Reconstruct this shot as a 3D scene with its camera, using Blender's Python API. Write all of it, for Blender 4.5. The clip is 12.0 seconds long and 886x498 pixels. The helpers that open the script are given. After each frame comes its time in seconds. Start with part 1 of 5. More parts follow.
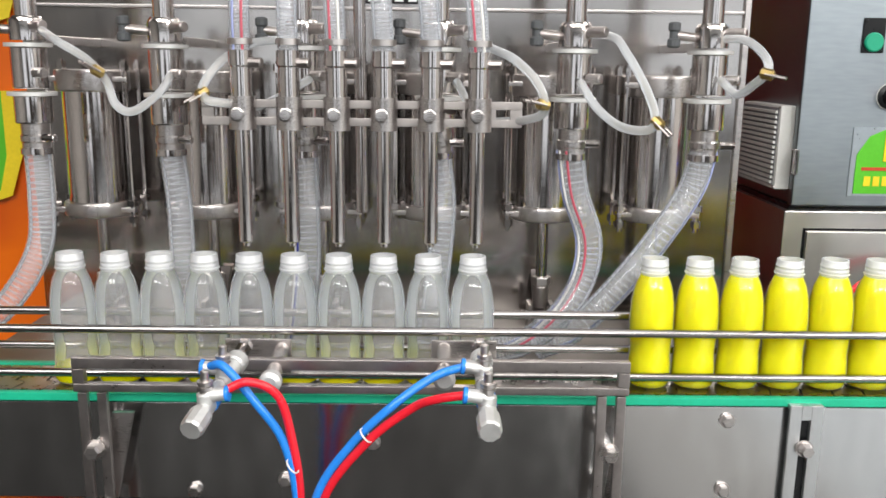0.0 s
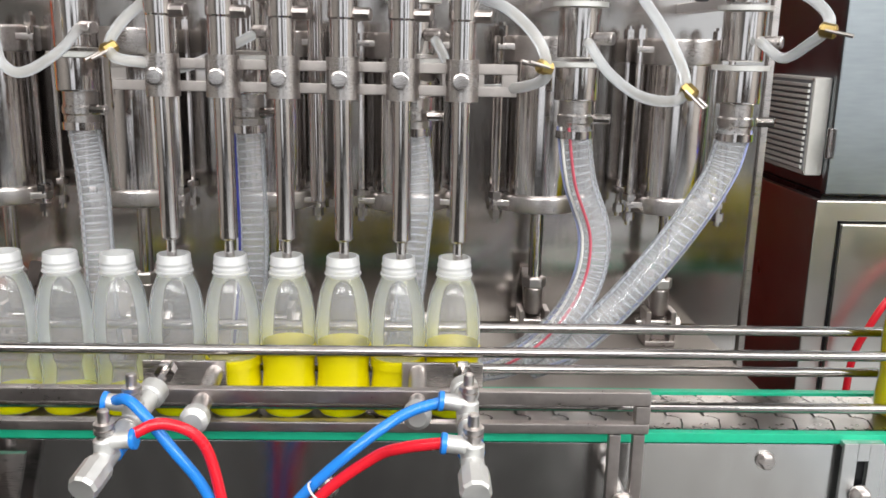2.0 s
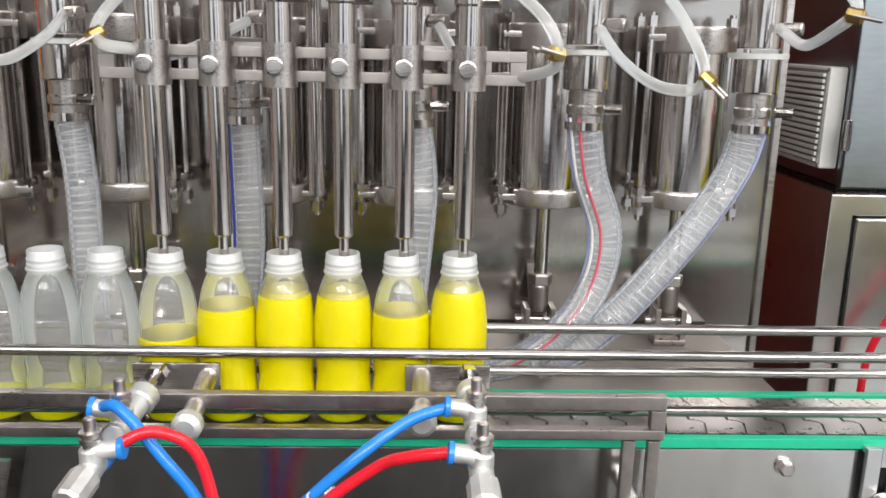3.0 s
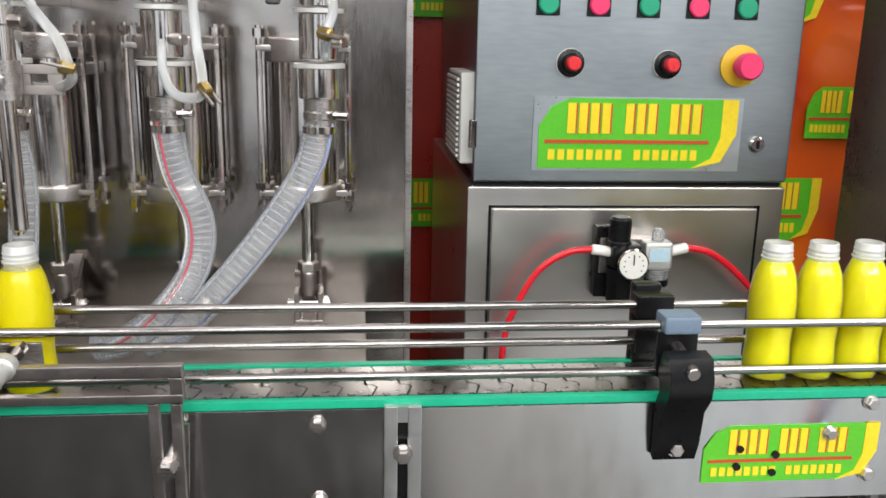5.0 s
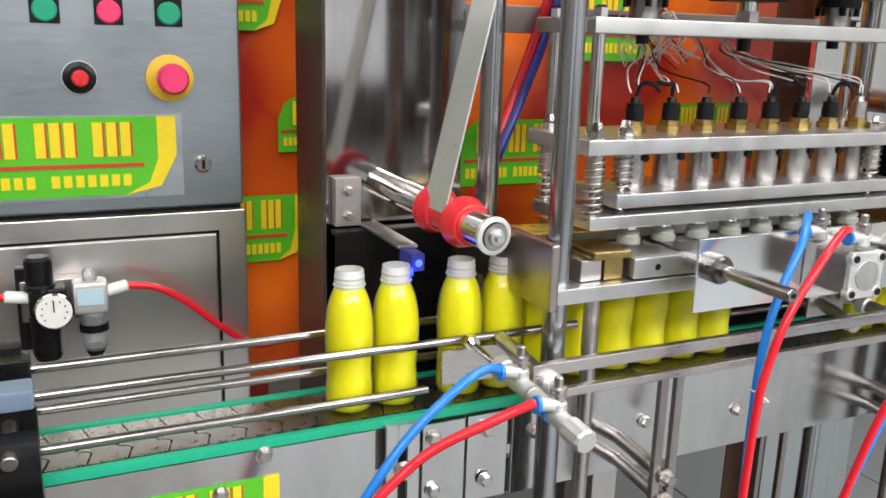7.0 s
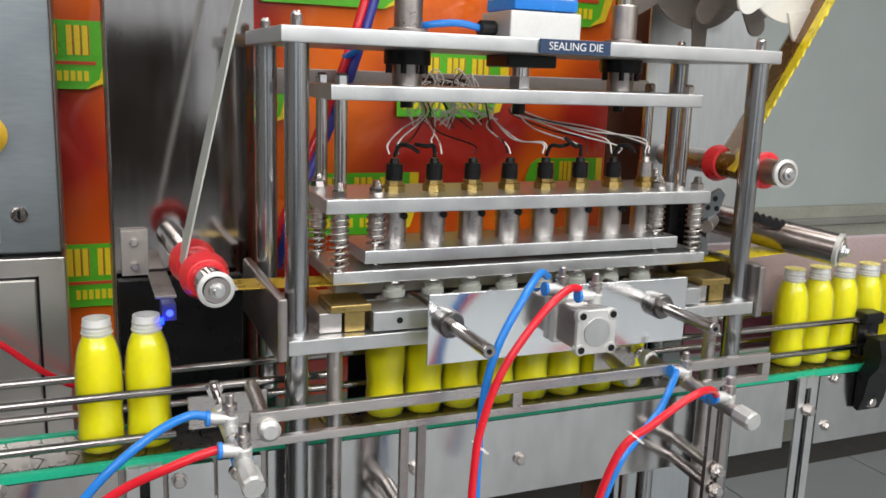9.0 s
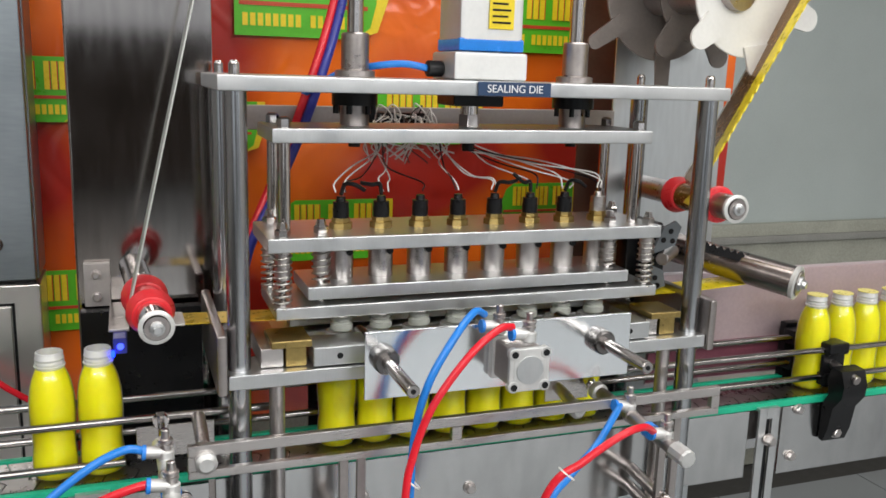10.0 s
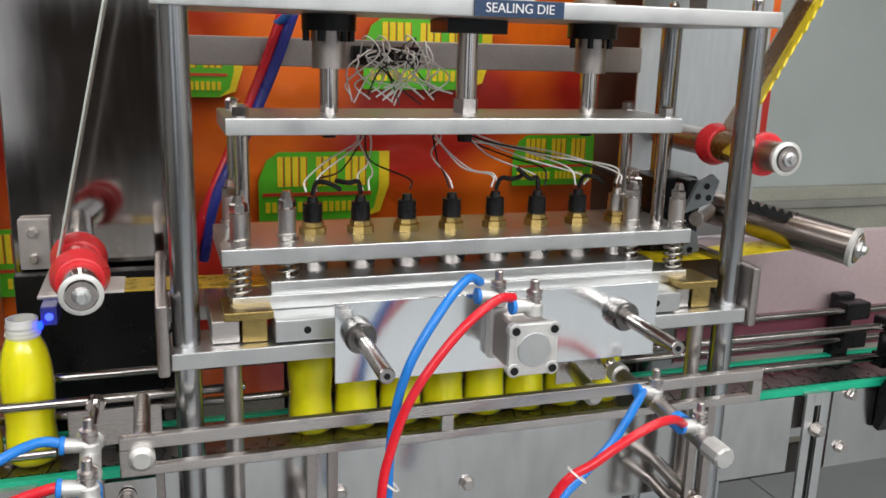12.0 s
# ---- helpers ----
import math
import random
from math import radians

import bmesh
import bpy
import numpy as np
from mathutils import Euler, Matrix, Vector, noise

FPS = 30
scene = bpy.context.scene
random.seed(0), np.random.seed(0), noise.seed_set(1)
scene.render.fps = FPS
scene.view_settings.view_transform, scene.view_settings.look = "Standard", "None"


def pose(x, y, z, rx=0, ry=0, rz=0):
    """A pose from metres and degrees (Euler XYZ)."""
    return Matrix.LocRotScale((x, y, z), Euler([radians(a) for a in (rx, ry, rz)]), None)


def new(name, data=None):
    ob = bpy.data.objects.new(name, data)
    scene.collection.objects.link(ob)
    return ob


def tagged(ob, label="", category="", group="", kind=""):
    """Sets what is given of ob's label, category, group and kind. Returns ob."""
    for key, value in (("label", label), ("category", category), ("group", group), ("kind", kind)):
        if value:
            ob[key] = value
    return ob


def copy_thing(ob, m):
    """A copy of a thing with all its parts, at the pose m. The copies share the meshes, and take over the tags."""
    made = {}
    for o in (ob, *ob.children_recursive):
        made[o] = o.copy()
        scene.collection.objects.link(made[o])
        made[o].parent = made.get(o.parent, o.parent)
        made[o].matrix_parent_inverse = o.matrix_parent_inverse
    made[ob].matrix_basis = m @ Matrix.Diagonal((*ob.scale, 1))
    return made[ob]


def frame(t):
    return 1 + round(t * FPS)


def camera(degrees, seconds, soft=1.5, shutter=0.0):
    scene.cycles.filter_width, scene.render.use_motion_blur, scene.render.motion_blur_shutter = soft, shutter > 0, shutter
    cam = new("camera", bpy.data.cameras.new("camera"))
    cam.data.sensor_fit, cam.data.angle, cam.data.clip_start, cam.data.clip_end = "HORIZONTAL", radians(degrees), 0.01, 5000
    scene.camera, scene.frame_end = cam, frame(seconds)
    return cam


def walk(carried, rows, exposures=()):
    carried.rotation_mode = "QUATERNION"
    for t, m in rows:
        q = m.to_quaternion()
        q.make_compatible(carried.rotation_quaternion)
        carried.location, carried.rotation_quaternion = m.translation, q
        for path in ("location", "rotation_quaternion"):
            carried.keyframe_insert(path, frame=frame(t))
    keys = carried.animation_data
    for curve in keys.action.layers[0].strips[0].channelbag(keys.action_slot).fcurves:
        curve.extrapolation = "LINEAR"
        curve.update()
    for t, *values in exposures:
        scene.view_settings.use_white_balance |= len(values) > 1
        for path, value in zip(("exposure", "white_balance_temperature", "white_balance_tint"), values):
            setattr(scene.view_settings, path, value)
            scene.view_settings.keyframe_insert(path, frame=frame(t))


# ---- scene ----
cam = camera(54.5, 12.0, soft=1.6)
METRES, EYE, TILT, LEAN, TURN = 1.9, 1.25, 0.0, 0.0, -0.5
ROWS = [
    (0.0, 0.0, 0.0, 0.0, 0.14, -12.21, -0.65),
    (0.5, 0.0156, 0.0028, -0.0044, -0.2, -12.4, -0.85),
    (1.0, 0.0167, 0.0244, -0.0094, -0.47, -12.46, -0.94),
    (1.5, 0.01, 0.0649, -0.0117, -0.69, -12.82, -1.04),
    (2.0, 0.0032, 0.1068, -0.0141, -1.05, -13.39, -1.2),
    (2.5, -0.0053, 0.1288, -0.0178, -1.23, -13.83, -1.26),
    (4.5, 0.1222, 0.0864, -0.0083, -1.45, -13.92, -1.14),
    (5.0, 0.2078, 0.0576, -0.0031, -4.97, -14.06, -1.16),
    (5.5, 0.2722, 0.0435, 0.0034, -12.46, -14.23, -1.1),
    (6.0, 0.3171, 0.0582, -0.0013, -18.89, -14.42, -1.05),
    (6.5, 0.37, 0.0795, 0.0064, -22.21, -14.17, -1.34),
    (7.0, 0.4154, 0.0855, 0.0113, -24.4, -13.97, -1.63),
    (7.5, 0.4866, 0.0834, 0.0162, -24.68, -13.03, -1.82),
    (9.5, 0.5885, -0.0323, 0.0466, -20.62, -11.34, -1.87),
    (10.0, 0.6231, -0.0381, 0.0609, -19.39, -11.52, -1.72),
    (10.5, 0.6494, -0.0363, 0.0572, -18.16, -11.87, -1.69),
    (11.0, 0.669, 0.0055, 0.0395, -17.79, -12.5, -1.62),
    (11.5, 0.668, 0.0459, 0.0344, -18.11, -13.37, -1.68),
    (12.0, 0.6738, 0.0416, 0.0351, -17.62, -13.7, -1.66),
]
walk(cam, [(t, pose(0, 0, EYE, TILT, LEAN, TURN) @ pose(METRES * x, METRES * y, METRES * z, 90 + pitch, roll, yaw)) for t, x, y, z, yaw, pitch, roll in ROWS],
     exposures=[(0.0, 0.02), (2.5, 0.05), (4.5, 0.02), (5.3, -0.20), (6.0, -0.24), (7.5, -0.13), (9.5, -0.59), (12.0, -0.60)])


# ---- light: a closed hall with fluorescent rows under the ceiling ----
world = bpy.data.worlds.new("hall_air")
world.use_nodes = True
world.node_tree.nodes["Background"].inputs[0].default_value = (0.9, 0.95, 1.0, 1)
world.node_tree.nodes["Background"].inputs[1].default_value = 0.25
scene.world = world


def tube_lamp(x, y, z, length, power, turn=0):
    data = bpy.data.lights.new("tube_lamp", "AREA")
    data.shape, data.size, data.size_y, data.energy = "RECTANGLE", length, 0.9, power
    data.color = (1.0, 0.985, 0.96)
    ob = new("tube_lamp", data)
    ob.matrix_world = pose(x, y, z, 0, 0, turn)
    return ob


LAMPS = [(-1.3, -0.75, 2.7, 1.4, 30), (0.5, -0.75, 2.7, 1.4, 28), (2.4, -0.75, 2.7, 1.4, 28), (-1.4, -2.3, 2.6, 1.4, 75), (0.35, -2.3, 2.6, 1.4, 100), (2.4, -2.3, 2.6, 1.4, 110), (4.1, -2.3, 2.6, 1.4, 90), (0.0, 0.9, 2.7, 1.4, 8), (2.2, 0.9, 2.7, 1.4, 30)]
for x, y, z, length, power in LAMPS:
    tube_lamp(x, y, z, length, power)

# ---- materials ----
def node(nt, kind, **values):
    n = nt.nodes.new(kind)
    for key, value in values.items():
        n.inputs[key.replace("_", " ")].default_value = value
    return n


def surface(name, color, rough=0.5, metal=0.0, vary=0.12, scale=12.0, bump=0.0, grain=(1, 1, 1), fine=180.0, coat=0.0, alpha=1.0, spread=0.12):
    """A principled surface: colour and roughness vary at two scales, with fine relief."""
    m = bpy.data.materials.new(name)
    m.use_nodes = True
    nt = m.node_tree
    b = nt.nodes["Principled BSDF"]
    link = nt.links.new
    tex = nt.nodes.new("ShaderNodeTexCoord")
    mp = node(nt, "ShaderNodeMapping", Scale=grain)
    link(tex.outputs["Object"], mp.inputs["Vector"])
    big = node(nt, "ShaderNodeTexNoise", Scale=scale, Detail=4.0, Roughness=0.6)
    small = node(nt, "ShaderNodeTexNoise", Scale=fine, Detail=2.0)
    link(tex.outputs["Object"], big.inputs["Vector"])
    link(mp.outputs["Vector"], small.inputs["Vector"])
    both = nt.nodes.new("ShaderNodeMath")
    both.operation = "MULTIPLY_ADD"
    both.inputs[1].default_value = 0.6
    link(big.outputs["Fac"], both.inputs[0])
    half = nt.nodes.new("ShaderNodeMath")
    half.operation = "MULTIPLY"
    half.inputs[1].default_value = 0.4
    link(small.outputs["Fac"], half.inputs[0])
    link(half.outputs[0], both.inputs[2])
    ramp = nt.nodes.new("ShaderNodeMapRange")
    ramp.inputs["From Min"].default_value, ramp.inputs["From Max"].default_value = 0.3, 0.7
    ramp.inputs["To Min"].default_value, ramp.inputs["To Max"].default_value = 1 - vary, 1 + vary * 0.6
    link(both.outputs[0], ramp.inputs["Value"])
    mix = nt.nodes.new("ShaderNodeVectorMath")
    mix.operation = "SCALE"
    mix.inputs[0].default_value = color[:3]
    link(ramp.outputs[0], mix.inputs["Scale"])
    link(mix.outputs[0], b.inputs["Base Color"])
    rr = nt.nodes.new("ShaderNodeMapRange")
    rr.inputs["From Min"].default_value, rr.inputs["From Max"].default_value = 0.3, 0.7
    rr.inputs["To Min"].default_value, rr.inputs["To Max"].default_value = max(0.02, rough - spread * rough * 2), rough + spread * rough * 3
    link(both.outputs[0], rr.inputs["Value"])
    link(rr.outputs[0], b.inputs["Roughness"])
    b.inputs["Metallic"].default_value = metal
    b.inputs["Coat Weight"].default_value = coat
    b.inputs["Alpha"].default_value = alpha
    if bump:
        bp = node(nt, "ShaderNodeBump", Strength=bump, Distance=0.0006)
        link(small.outputs["Fac"], bp.inputs["Height"])
        link(bp.outputs[0], b.inputs["Normal"])
    return m


def shell(name, color, body, rough=0.12, gloss=1.3, soft=1.6):
    """Clear moulded plastic: light passes, a little is scattered by the milky wall, and the skin shines by its Fresnel term."""
    m = bpy.data.materials.new(name)
    m.use_nodes = True
    nt = m.node_tree
    nt.nodes.remove(nt.nodes["Principled BSDF"])
    out = nt.nodes["Material Output"]
    link = nt.links.new
    t = nt.nodes.new("ShaderNodeBsdfTransparent")
    d = node(nt, "ShaderNodeBsdfDiffuse", Color=(*color, 1))
    tl = node(nt, "ShaderNodeBsdfTranslucent", Color=(*color, 1))
    milky = node(nt, "ShaderNodeMixShader", Fac=0.25)
    link(d.outputs[0], milky.inputs[1])
    link(tl.outputs[0], milky.inputs[2])
    mix = node(nt, "ShaderNodeMixShader", Fac=body)
    link(t.outputs[0], mix.inputs[1])
    link(milky.outputs[0], mix.inputs[2])
    g = node(nt, "ShaderNodeBsdfGlossy", Roughness=rough)
    fr = node(nt, "ShaderNodeFresnel", IOR=gloss)
    tex = nt.nodes.new("ShaderNodeTexCoord")
    n = node(nt, "ShaderNodeTexNoise", Scale=60.0, Detail=2.0)
    link(tex.outputs["Object"], n.inputs["Vector"])
    bp = node(nt, "ShaderNodeBump", Strength=0.12, Distance=0.0010)
    link(n.outputs["Fac"], bp.inputs["Height"])
    link(bp.outputs[0], g.inputs["Normal"])
    full = nt.nodes.new("ShaderNodeMixShader")
    link(fr.outputs[0], full.inputs[0])
    link(mix.outputs[0], full.inputs[1])
    link(g.outputs[0], full.inputs[2])
    sheen = node(nt, "ShaderNodeBsdfGlossy", Roughness=0.55, Color=(0.93, 0.96, 1.0, 1))
    edge = node(nt, "ShaderNodeFresnel", IOR=soft)
    outer = nt.nodes.new("ShaderNodeMixShader")
    link(edge.outputs[0], outer.inputs[0])
    link(full.outputs[0], outer.inputs[1])
    link(sheen.outputs[0], outer.inputs[2])
    link(outer.outputs[0], out.inputs["Surface"])
    return m


def glow(name, color, strength):
    m = surface(name, color, 0.4)
    b = m.node_tree.nodes["Principled BSDF"]
    b.inputs["Emission Color"].default_value = (*color, 1)
    b.inputs["Emission Strength"].default_value = strength
    return m


STEEL = surface("brushed_steel", (0.58, 0.545, 0.53), 0.29, 1, 0.18, 9, 0.05, (1, 40, 40), 60, spread=0.2)
SHEET = surface("steel_sheet", (0.54, 0.51, 0.49), 0.14, 1, 0.20, 5, 0.0, (30, 1, 1), 50, spread=0.25)
CABINET = surface("cabinet_steel", (0.31, 0.345, 0.37), 0.38, 1, 0.16, 5, 0.03, (1, 1, 6), 30, spread=0.08)
CHROME = surface("polished_steel", (0.66, 0.62, 0.605), 0.105, 1, 0.12, 18, spread=0.25)
DARKSTEEL = surface("dull_steel", (0.44, 0.40, 0.385), 0.32, 1, 0.15, 20)
ALU = surface("milled_aluminium", (0.66, 0.67, 0.675), 0.36, 1, 0.12, 25, 0.06, (40, 1, 1), 60)
CAST = surface("cast_aluminium", (0.70, 0.70, 0.69), 0.5, 0.85, 0.10, 40, 0.2)
BRASS = surface("brass", (0.44, 0.32, 0.12), 0.32, 1, 0.3, 40)
BLACK = surface("black_plastic", (0.006, 0.006, 0.007), 0.30, 0, 0.25, 40, 0.1)
BLACK.node_tree.nodes["Principled BSDF"].inputs["Specular IOR Level"].default_value = 0.3
SKYSHEEN = surface("sky_sheen_black_plastic", (0.16, 0.22, 0.30), 0.4, 0, 0.15, 40)
GREEN = surface("green_wear_strip", (0.01, 0.42, 0.24), 0.4, 0, 0.15, 20)
BLUETUBE = surface("blue_tube", (0.02, 0.22, 0.72), 0.22, 0, 0.1, 30)
REDTUBE = surface("red_tube", (0.72, 0.015, 0.03), 0.22, 0, 0.1, 30)
DARKBLUE = surface("navy_tube", (0.03, 0.04, 0.30), 0.3, 0, 0.1, 30)
RED = surface("red_plastic", (0.75, 0.03, 0.04), 0.3, 0, 0.12, 30)
PINK = surface("pink_red_button", (0.85, 0.04, 0.16), 0.35, 0, 0.08, 30)
GREENBUTTON = surface("green_button", (0.01, 0.36, 0.20), 0.35, 0, 0.08, 30)
YELLOWPAINT = surface("yellow_plastic", (0.80, 0.50, 0.02), 0.45, 0, 0.12, 30)
WHITE = surface("white_plastic", (0.78, 0.77, 0.74), 0.4, 0, 0.06, 30)
JUICE = surface("yellow_juice", (0.84, 0.79, 0.0), 0.22, 0, 0.0, 30, spread=0.0)
for _key, _value in (("Subsurface Weight", 0.85), ("Subsurface Radius", (0.03, 0.026, 0.001)), ("Subsurface Scale", 1.0)):
    JUICE.node_tree.nodes["Principled BSDF"].inputs[_key].default_value = _value
BOTTLE = shell("milky_bottle_plastic", (0.97, 0.985, 1.0), 0.10, 0.06, 1.4, 1.65)
WETWALL = shell("wetted_bottle_plastic", (0.95, 0.90, 0.30), 0.03, 0.08, 1.25, 1.12)
NECK = shell("frosted_neck_plastic", (0.97, 0.97, 0.97), 0.52, 0.15)
HOSE = shell("clear_hose", (0.93, 0.95, 1.0), 0.20, 0.10, 1.35, 1.3)
RIB = shell("hose_spiral", (0.93, 0.95, 0.98), 0.20, 0.2, 1.25, 1.15)
TUBING = shell("clear_tubing", (0.94, 0.94, 0.91), 0.30, 0.08, 1.35, 1.3)
GLASS = shell("clear_bowl", (0.75, 0.78, 0.80), 0.25, 0.06)
VINYL = surface("orange_vinyl_banner", (0.80, 0.135, 0.014), 0.19, 0, 0.25, 5, 0.0)
_nt = VINYL.node_tree
_n = node(_nt, "ShaderNodeTexNoise", Scale=3.2, Detail=1.0)
_r = _nt.nodes.new("ShaderNodeValToRGB")
_r.color_ramp.elements[0].position, _r.color_ramp.elements[0].color = 0.42, (0.42, 0.022, 0.012, 1)
_r.color_ramp.elements[1].position, _r.color_ramp.elements[1].color = 0.58, (0.88, 0.17, 0.012, 1)
_nt.links.new(_nt.nodes["Texture Coordinate"].outputs["Object"], _n.inputs["Vector"])
_nt.links.new(_n.outputs["Fac"], _r.inputs["Fac"])
_nt.links.new(_r.outputs["Color"], _nt.nodes["Principled BSDF"].inputs["Base Color"])
_c = node(_nt, "ShaderNodeTexNoise", Scale=6.0, Detail=2.0, Distortion=1.2)
_nt.links.new(_nt.nodes["Texture Coordinate"].outputs["Object"], _c.inputs["Vector"])
_b = node(_nt, "ShaderNodeBump", Strength=0.45, Distance=0.02)
_nt.links.new(_c.outputs["Fac"], _b.inputs["Height"])
_nt.links.new(_b.outputs[0], _nt.nodes["Principled BSDF"].inputs["Normal"])
LOGOGREEN = surface("printed_green", (0.10, 0.50, 0.02), 0.32, 0, 0.12, 14)
LOGOYELLOW = surface("printed_yellow", (0.86, 0.66, 0.02), 0.32, 0, 0.12, 14)
LOGORED = surface("printed_red", (0.55, 0.06, 0.02), 0.32, 0, 0.12, 14)
STICKER = surface("clear_sticker_edge", (0.52, 0.57, 0.61), 0.3, 0.9, 0.08, 20)
GOLD = surface("gold_seal_foil", (0.80, 0.55, 0.05), 0.28, 0.35, 0.35, 60, 0.6, (1, 1, 1), 40)
SEALFOIL = surface("pale_seal_foil", (0.84, 0.74, 0.22), 0.3, 0.1, 0.15, 60, 0.3)
YELLOWFILM = surface("yellow_punched_film", (0.86, 0.68, 0.015), 0.3, 0.05, 0.35, 90, 0.5, (1, 1, 1), 60)
FLANGE = surface("frosted_flange", (0.72, 0.72, 0.70), 0.4, 0.5, 0.08, 30)
FOIL = surface("grey_foil_back", (0.60, 0.62, 0.58), 0.35, 0.5, 0.1, 20)
PALETILE = surface("pale_floor_tile", (0.26, 0.275, 0.285), 0.6, 0, 0.12, 8)
FACE = surface("side_plate_sheet", (0.58, 0.58, 0.58), 0.15, 1, 0.22, 4, 0.0, (3, 1, 1), 14, spread=0.22)
MIRROR = surface("polished_plate", (0.88, 0.90, 0.92), 0.17, 1, 0.06, 6, 0.0, (6, 1, 1), 12, spread=0.06)
DARKGREY = surface("dark_grey_bracket", (0.075, 0.08, 0.085), 0.5, 0, 0.15, 20)
RAIL = surface("worn_rail_steel", (0.40, 0.375, 0.365), 0.16, 1, 0.25, 12, 0.0, (1, 30, 30), 50, spread=0.3)
ROSE = surface("faded_red_stripe", (0.55, 0.09, 0.13), 0.35, 0, 0.1, 30)
LAVENDER = surface("faded_blue_stripe", (0.32, 0.36, 0.62), 0.35, 0, 0.1, 30)
POUR = surface("poured_juice", (0.66, 0.575, 0.0), 0.3, 0, 0.0, 30, spread=0.0)
BARSTEEL = surface("dull_bar_steel", (0.42, 0.39, 0.375), 0.5, 0.8, 0.2, 15)
COLUMN = surface("column_sheet", (0.45, 0.42, 0.405), 0.085, 1, 0.3, 5, 0.0, (8, 1, 1), 12, spread=0.15)
SATIN = surface("satin_steel", (0.70, 0.68, 0.655), 0.30, 1, 0.12, 3, 0.0, fine=14, spread=0.08)
TAUPE = surface("taupe_sheet", (0.20, 0.175, 0.16), 0.45, 0.4, 0.2, 12)
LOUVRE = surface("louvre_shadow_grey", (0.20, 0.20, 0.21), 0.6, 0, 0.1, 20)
PLASTER = surface("grey_green_wall_paint", (0.44, 0.49, 0.48), 0.6, 0, 0.10, 3, 0.1)
HALLWALL = surface("hall_wall_paint", (0.42, 0.40, 0.375), 0.8, 0, 0.2, 2)
SOUTHWALL = surface("brown_wall_paint", (0.07, 0.056, 0.047), 0.8, 0, 0.2, 2)
CEILING = surface("ceiling_paint", (0.60, 0.59, 0.57), 0.8, 0, 0.15, 2)
TILE = surface("floor_tile", (0.17, 0.165, 0.16), 0.65, 0, 0.15, 8)
SHADETILE = surface("shaded_floor_tile", (0.026, 0.025, 0.024), 0.9, 0, 0.3, 8)
SHADETILE.node_tree.nodes["Principled BSDF"].inputs["Specular IOR Level"].default_value = 0.15
GROUT = surface("floor_grout", (0.05, 0.048, 0.045), 0.9, 0, 0.15, 20)
SHADEDVINYL = surface("shaded_banner_vinyl", (0.42, 0.032, 0.02), 0.3, 0, 0.2, 8)
PLANK = surface("rough_wood", (0.34, 0.20, 0.11), 0.7, 0, 0.3, 12, 0.4, (2, 40, 40), 20)
NAVYLABEL = surface("navy_label", (0.02, 0.05, 0.12), 0.35, 0, 0.05, 30)
INK = surface("white_print", (0.85, 0.86, 0.88), 0.4)
WIREW = surface("white_wire", (0.82, 0.80, 0.77), 0.5)
BLUELIGHT = glow("blue_sensor_light", (0.004, 0.02, 1.0), 16.0)
PALESHEET = surface("pale_column_sheet", (0.58, 0.61, 0.63), 0.36, 1, 0.12, 4, 0.0, (6, 1, 1), 20, spread=0.08)
AMBER = surface("amber_film", (0.22, 0.105, 0.02), 0.24, 0.45, 0.3, 30)
# collar steel darkened: the dark it reflects is put into the colour
DARKCOLLAR = surface("dark_reflection_steel", (0.20, 0.19, 0.185), 0.28, 1, 0.15, 20)
POST = surface("ground_post_steel", (0.44, 0.45, 0.465), 0.22, 1, 0.05, 6, 0.0, (1, 1, 1), 10, spread=0.04)
SPRING = surface("spring_wire", (0.50, 0.48, 0.45), 0.3, 1, 0.1, 40)
SLAT = surface("belt_steel", (0.36, 0.345, 0.335), 0.27, 1, 0.10, 25)


# ---- mesh helpers ----
ORIGIN = {}


def thing(name, label, category, at=(0, 0, 0), group="", kind=""):
    ob = new(name)
    ob.empty_display_size = 0.02
    ob.location = at
    ORIGIN[ob] = Vector(at)
    return tagged(ob, label, category, group, kind)


def even_normals(me, angle):
    """Weights corner normals by face area, so that flat faces stay flat beside their rounded edges."""
    limit = math.cos(radians(angle))
    faces = [(p.normal.copy(), p.area, tuple(p.vertices)) for p in me.polygons]
    around = [[] for _ in me.vertices]
    for n, a, verts in faces:
        for v in verts:
            around[v].append((n, n * a))
    normals = []
    for n, a, verts in faces:
        for v in verts:
            total = n * 1e-9
            for m, weighted in around[v]:
                if m.dot(n) > limit:
                    total = total + weighted
            normals.append(total.normalized())
    me.normals_split_custom_set(normals)


def part(name, bm, material, parent=None, label="", smooth=35):
    """Links a bmesh, drawn in world coordinates, as one mesh object under its parent."""
    at = ORIGIN.get(parent, Vector())
    if at.length:
        bmesh.ops.translate(bm, vec=-at, verts=bm.verts)
    bmesh.ops.recalc_face_normals(bm, faces=bm.faces)
    me = bpy.data.meshes.new(name)
    bm.to_mesh(me)
    bm.free()
    me.materials.append(material)
    if smooth:
        me.shade_smooth()
        me.set_sharp_from_angle(angle=radians(smooth))
        if smooth < 60:
            even_normals(me, smooth)
    ob = new(name, me)
    ob.parent = parent
    ORIGIN[ob] = at
    return tagged(ob, label)


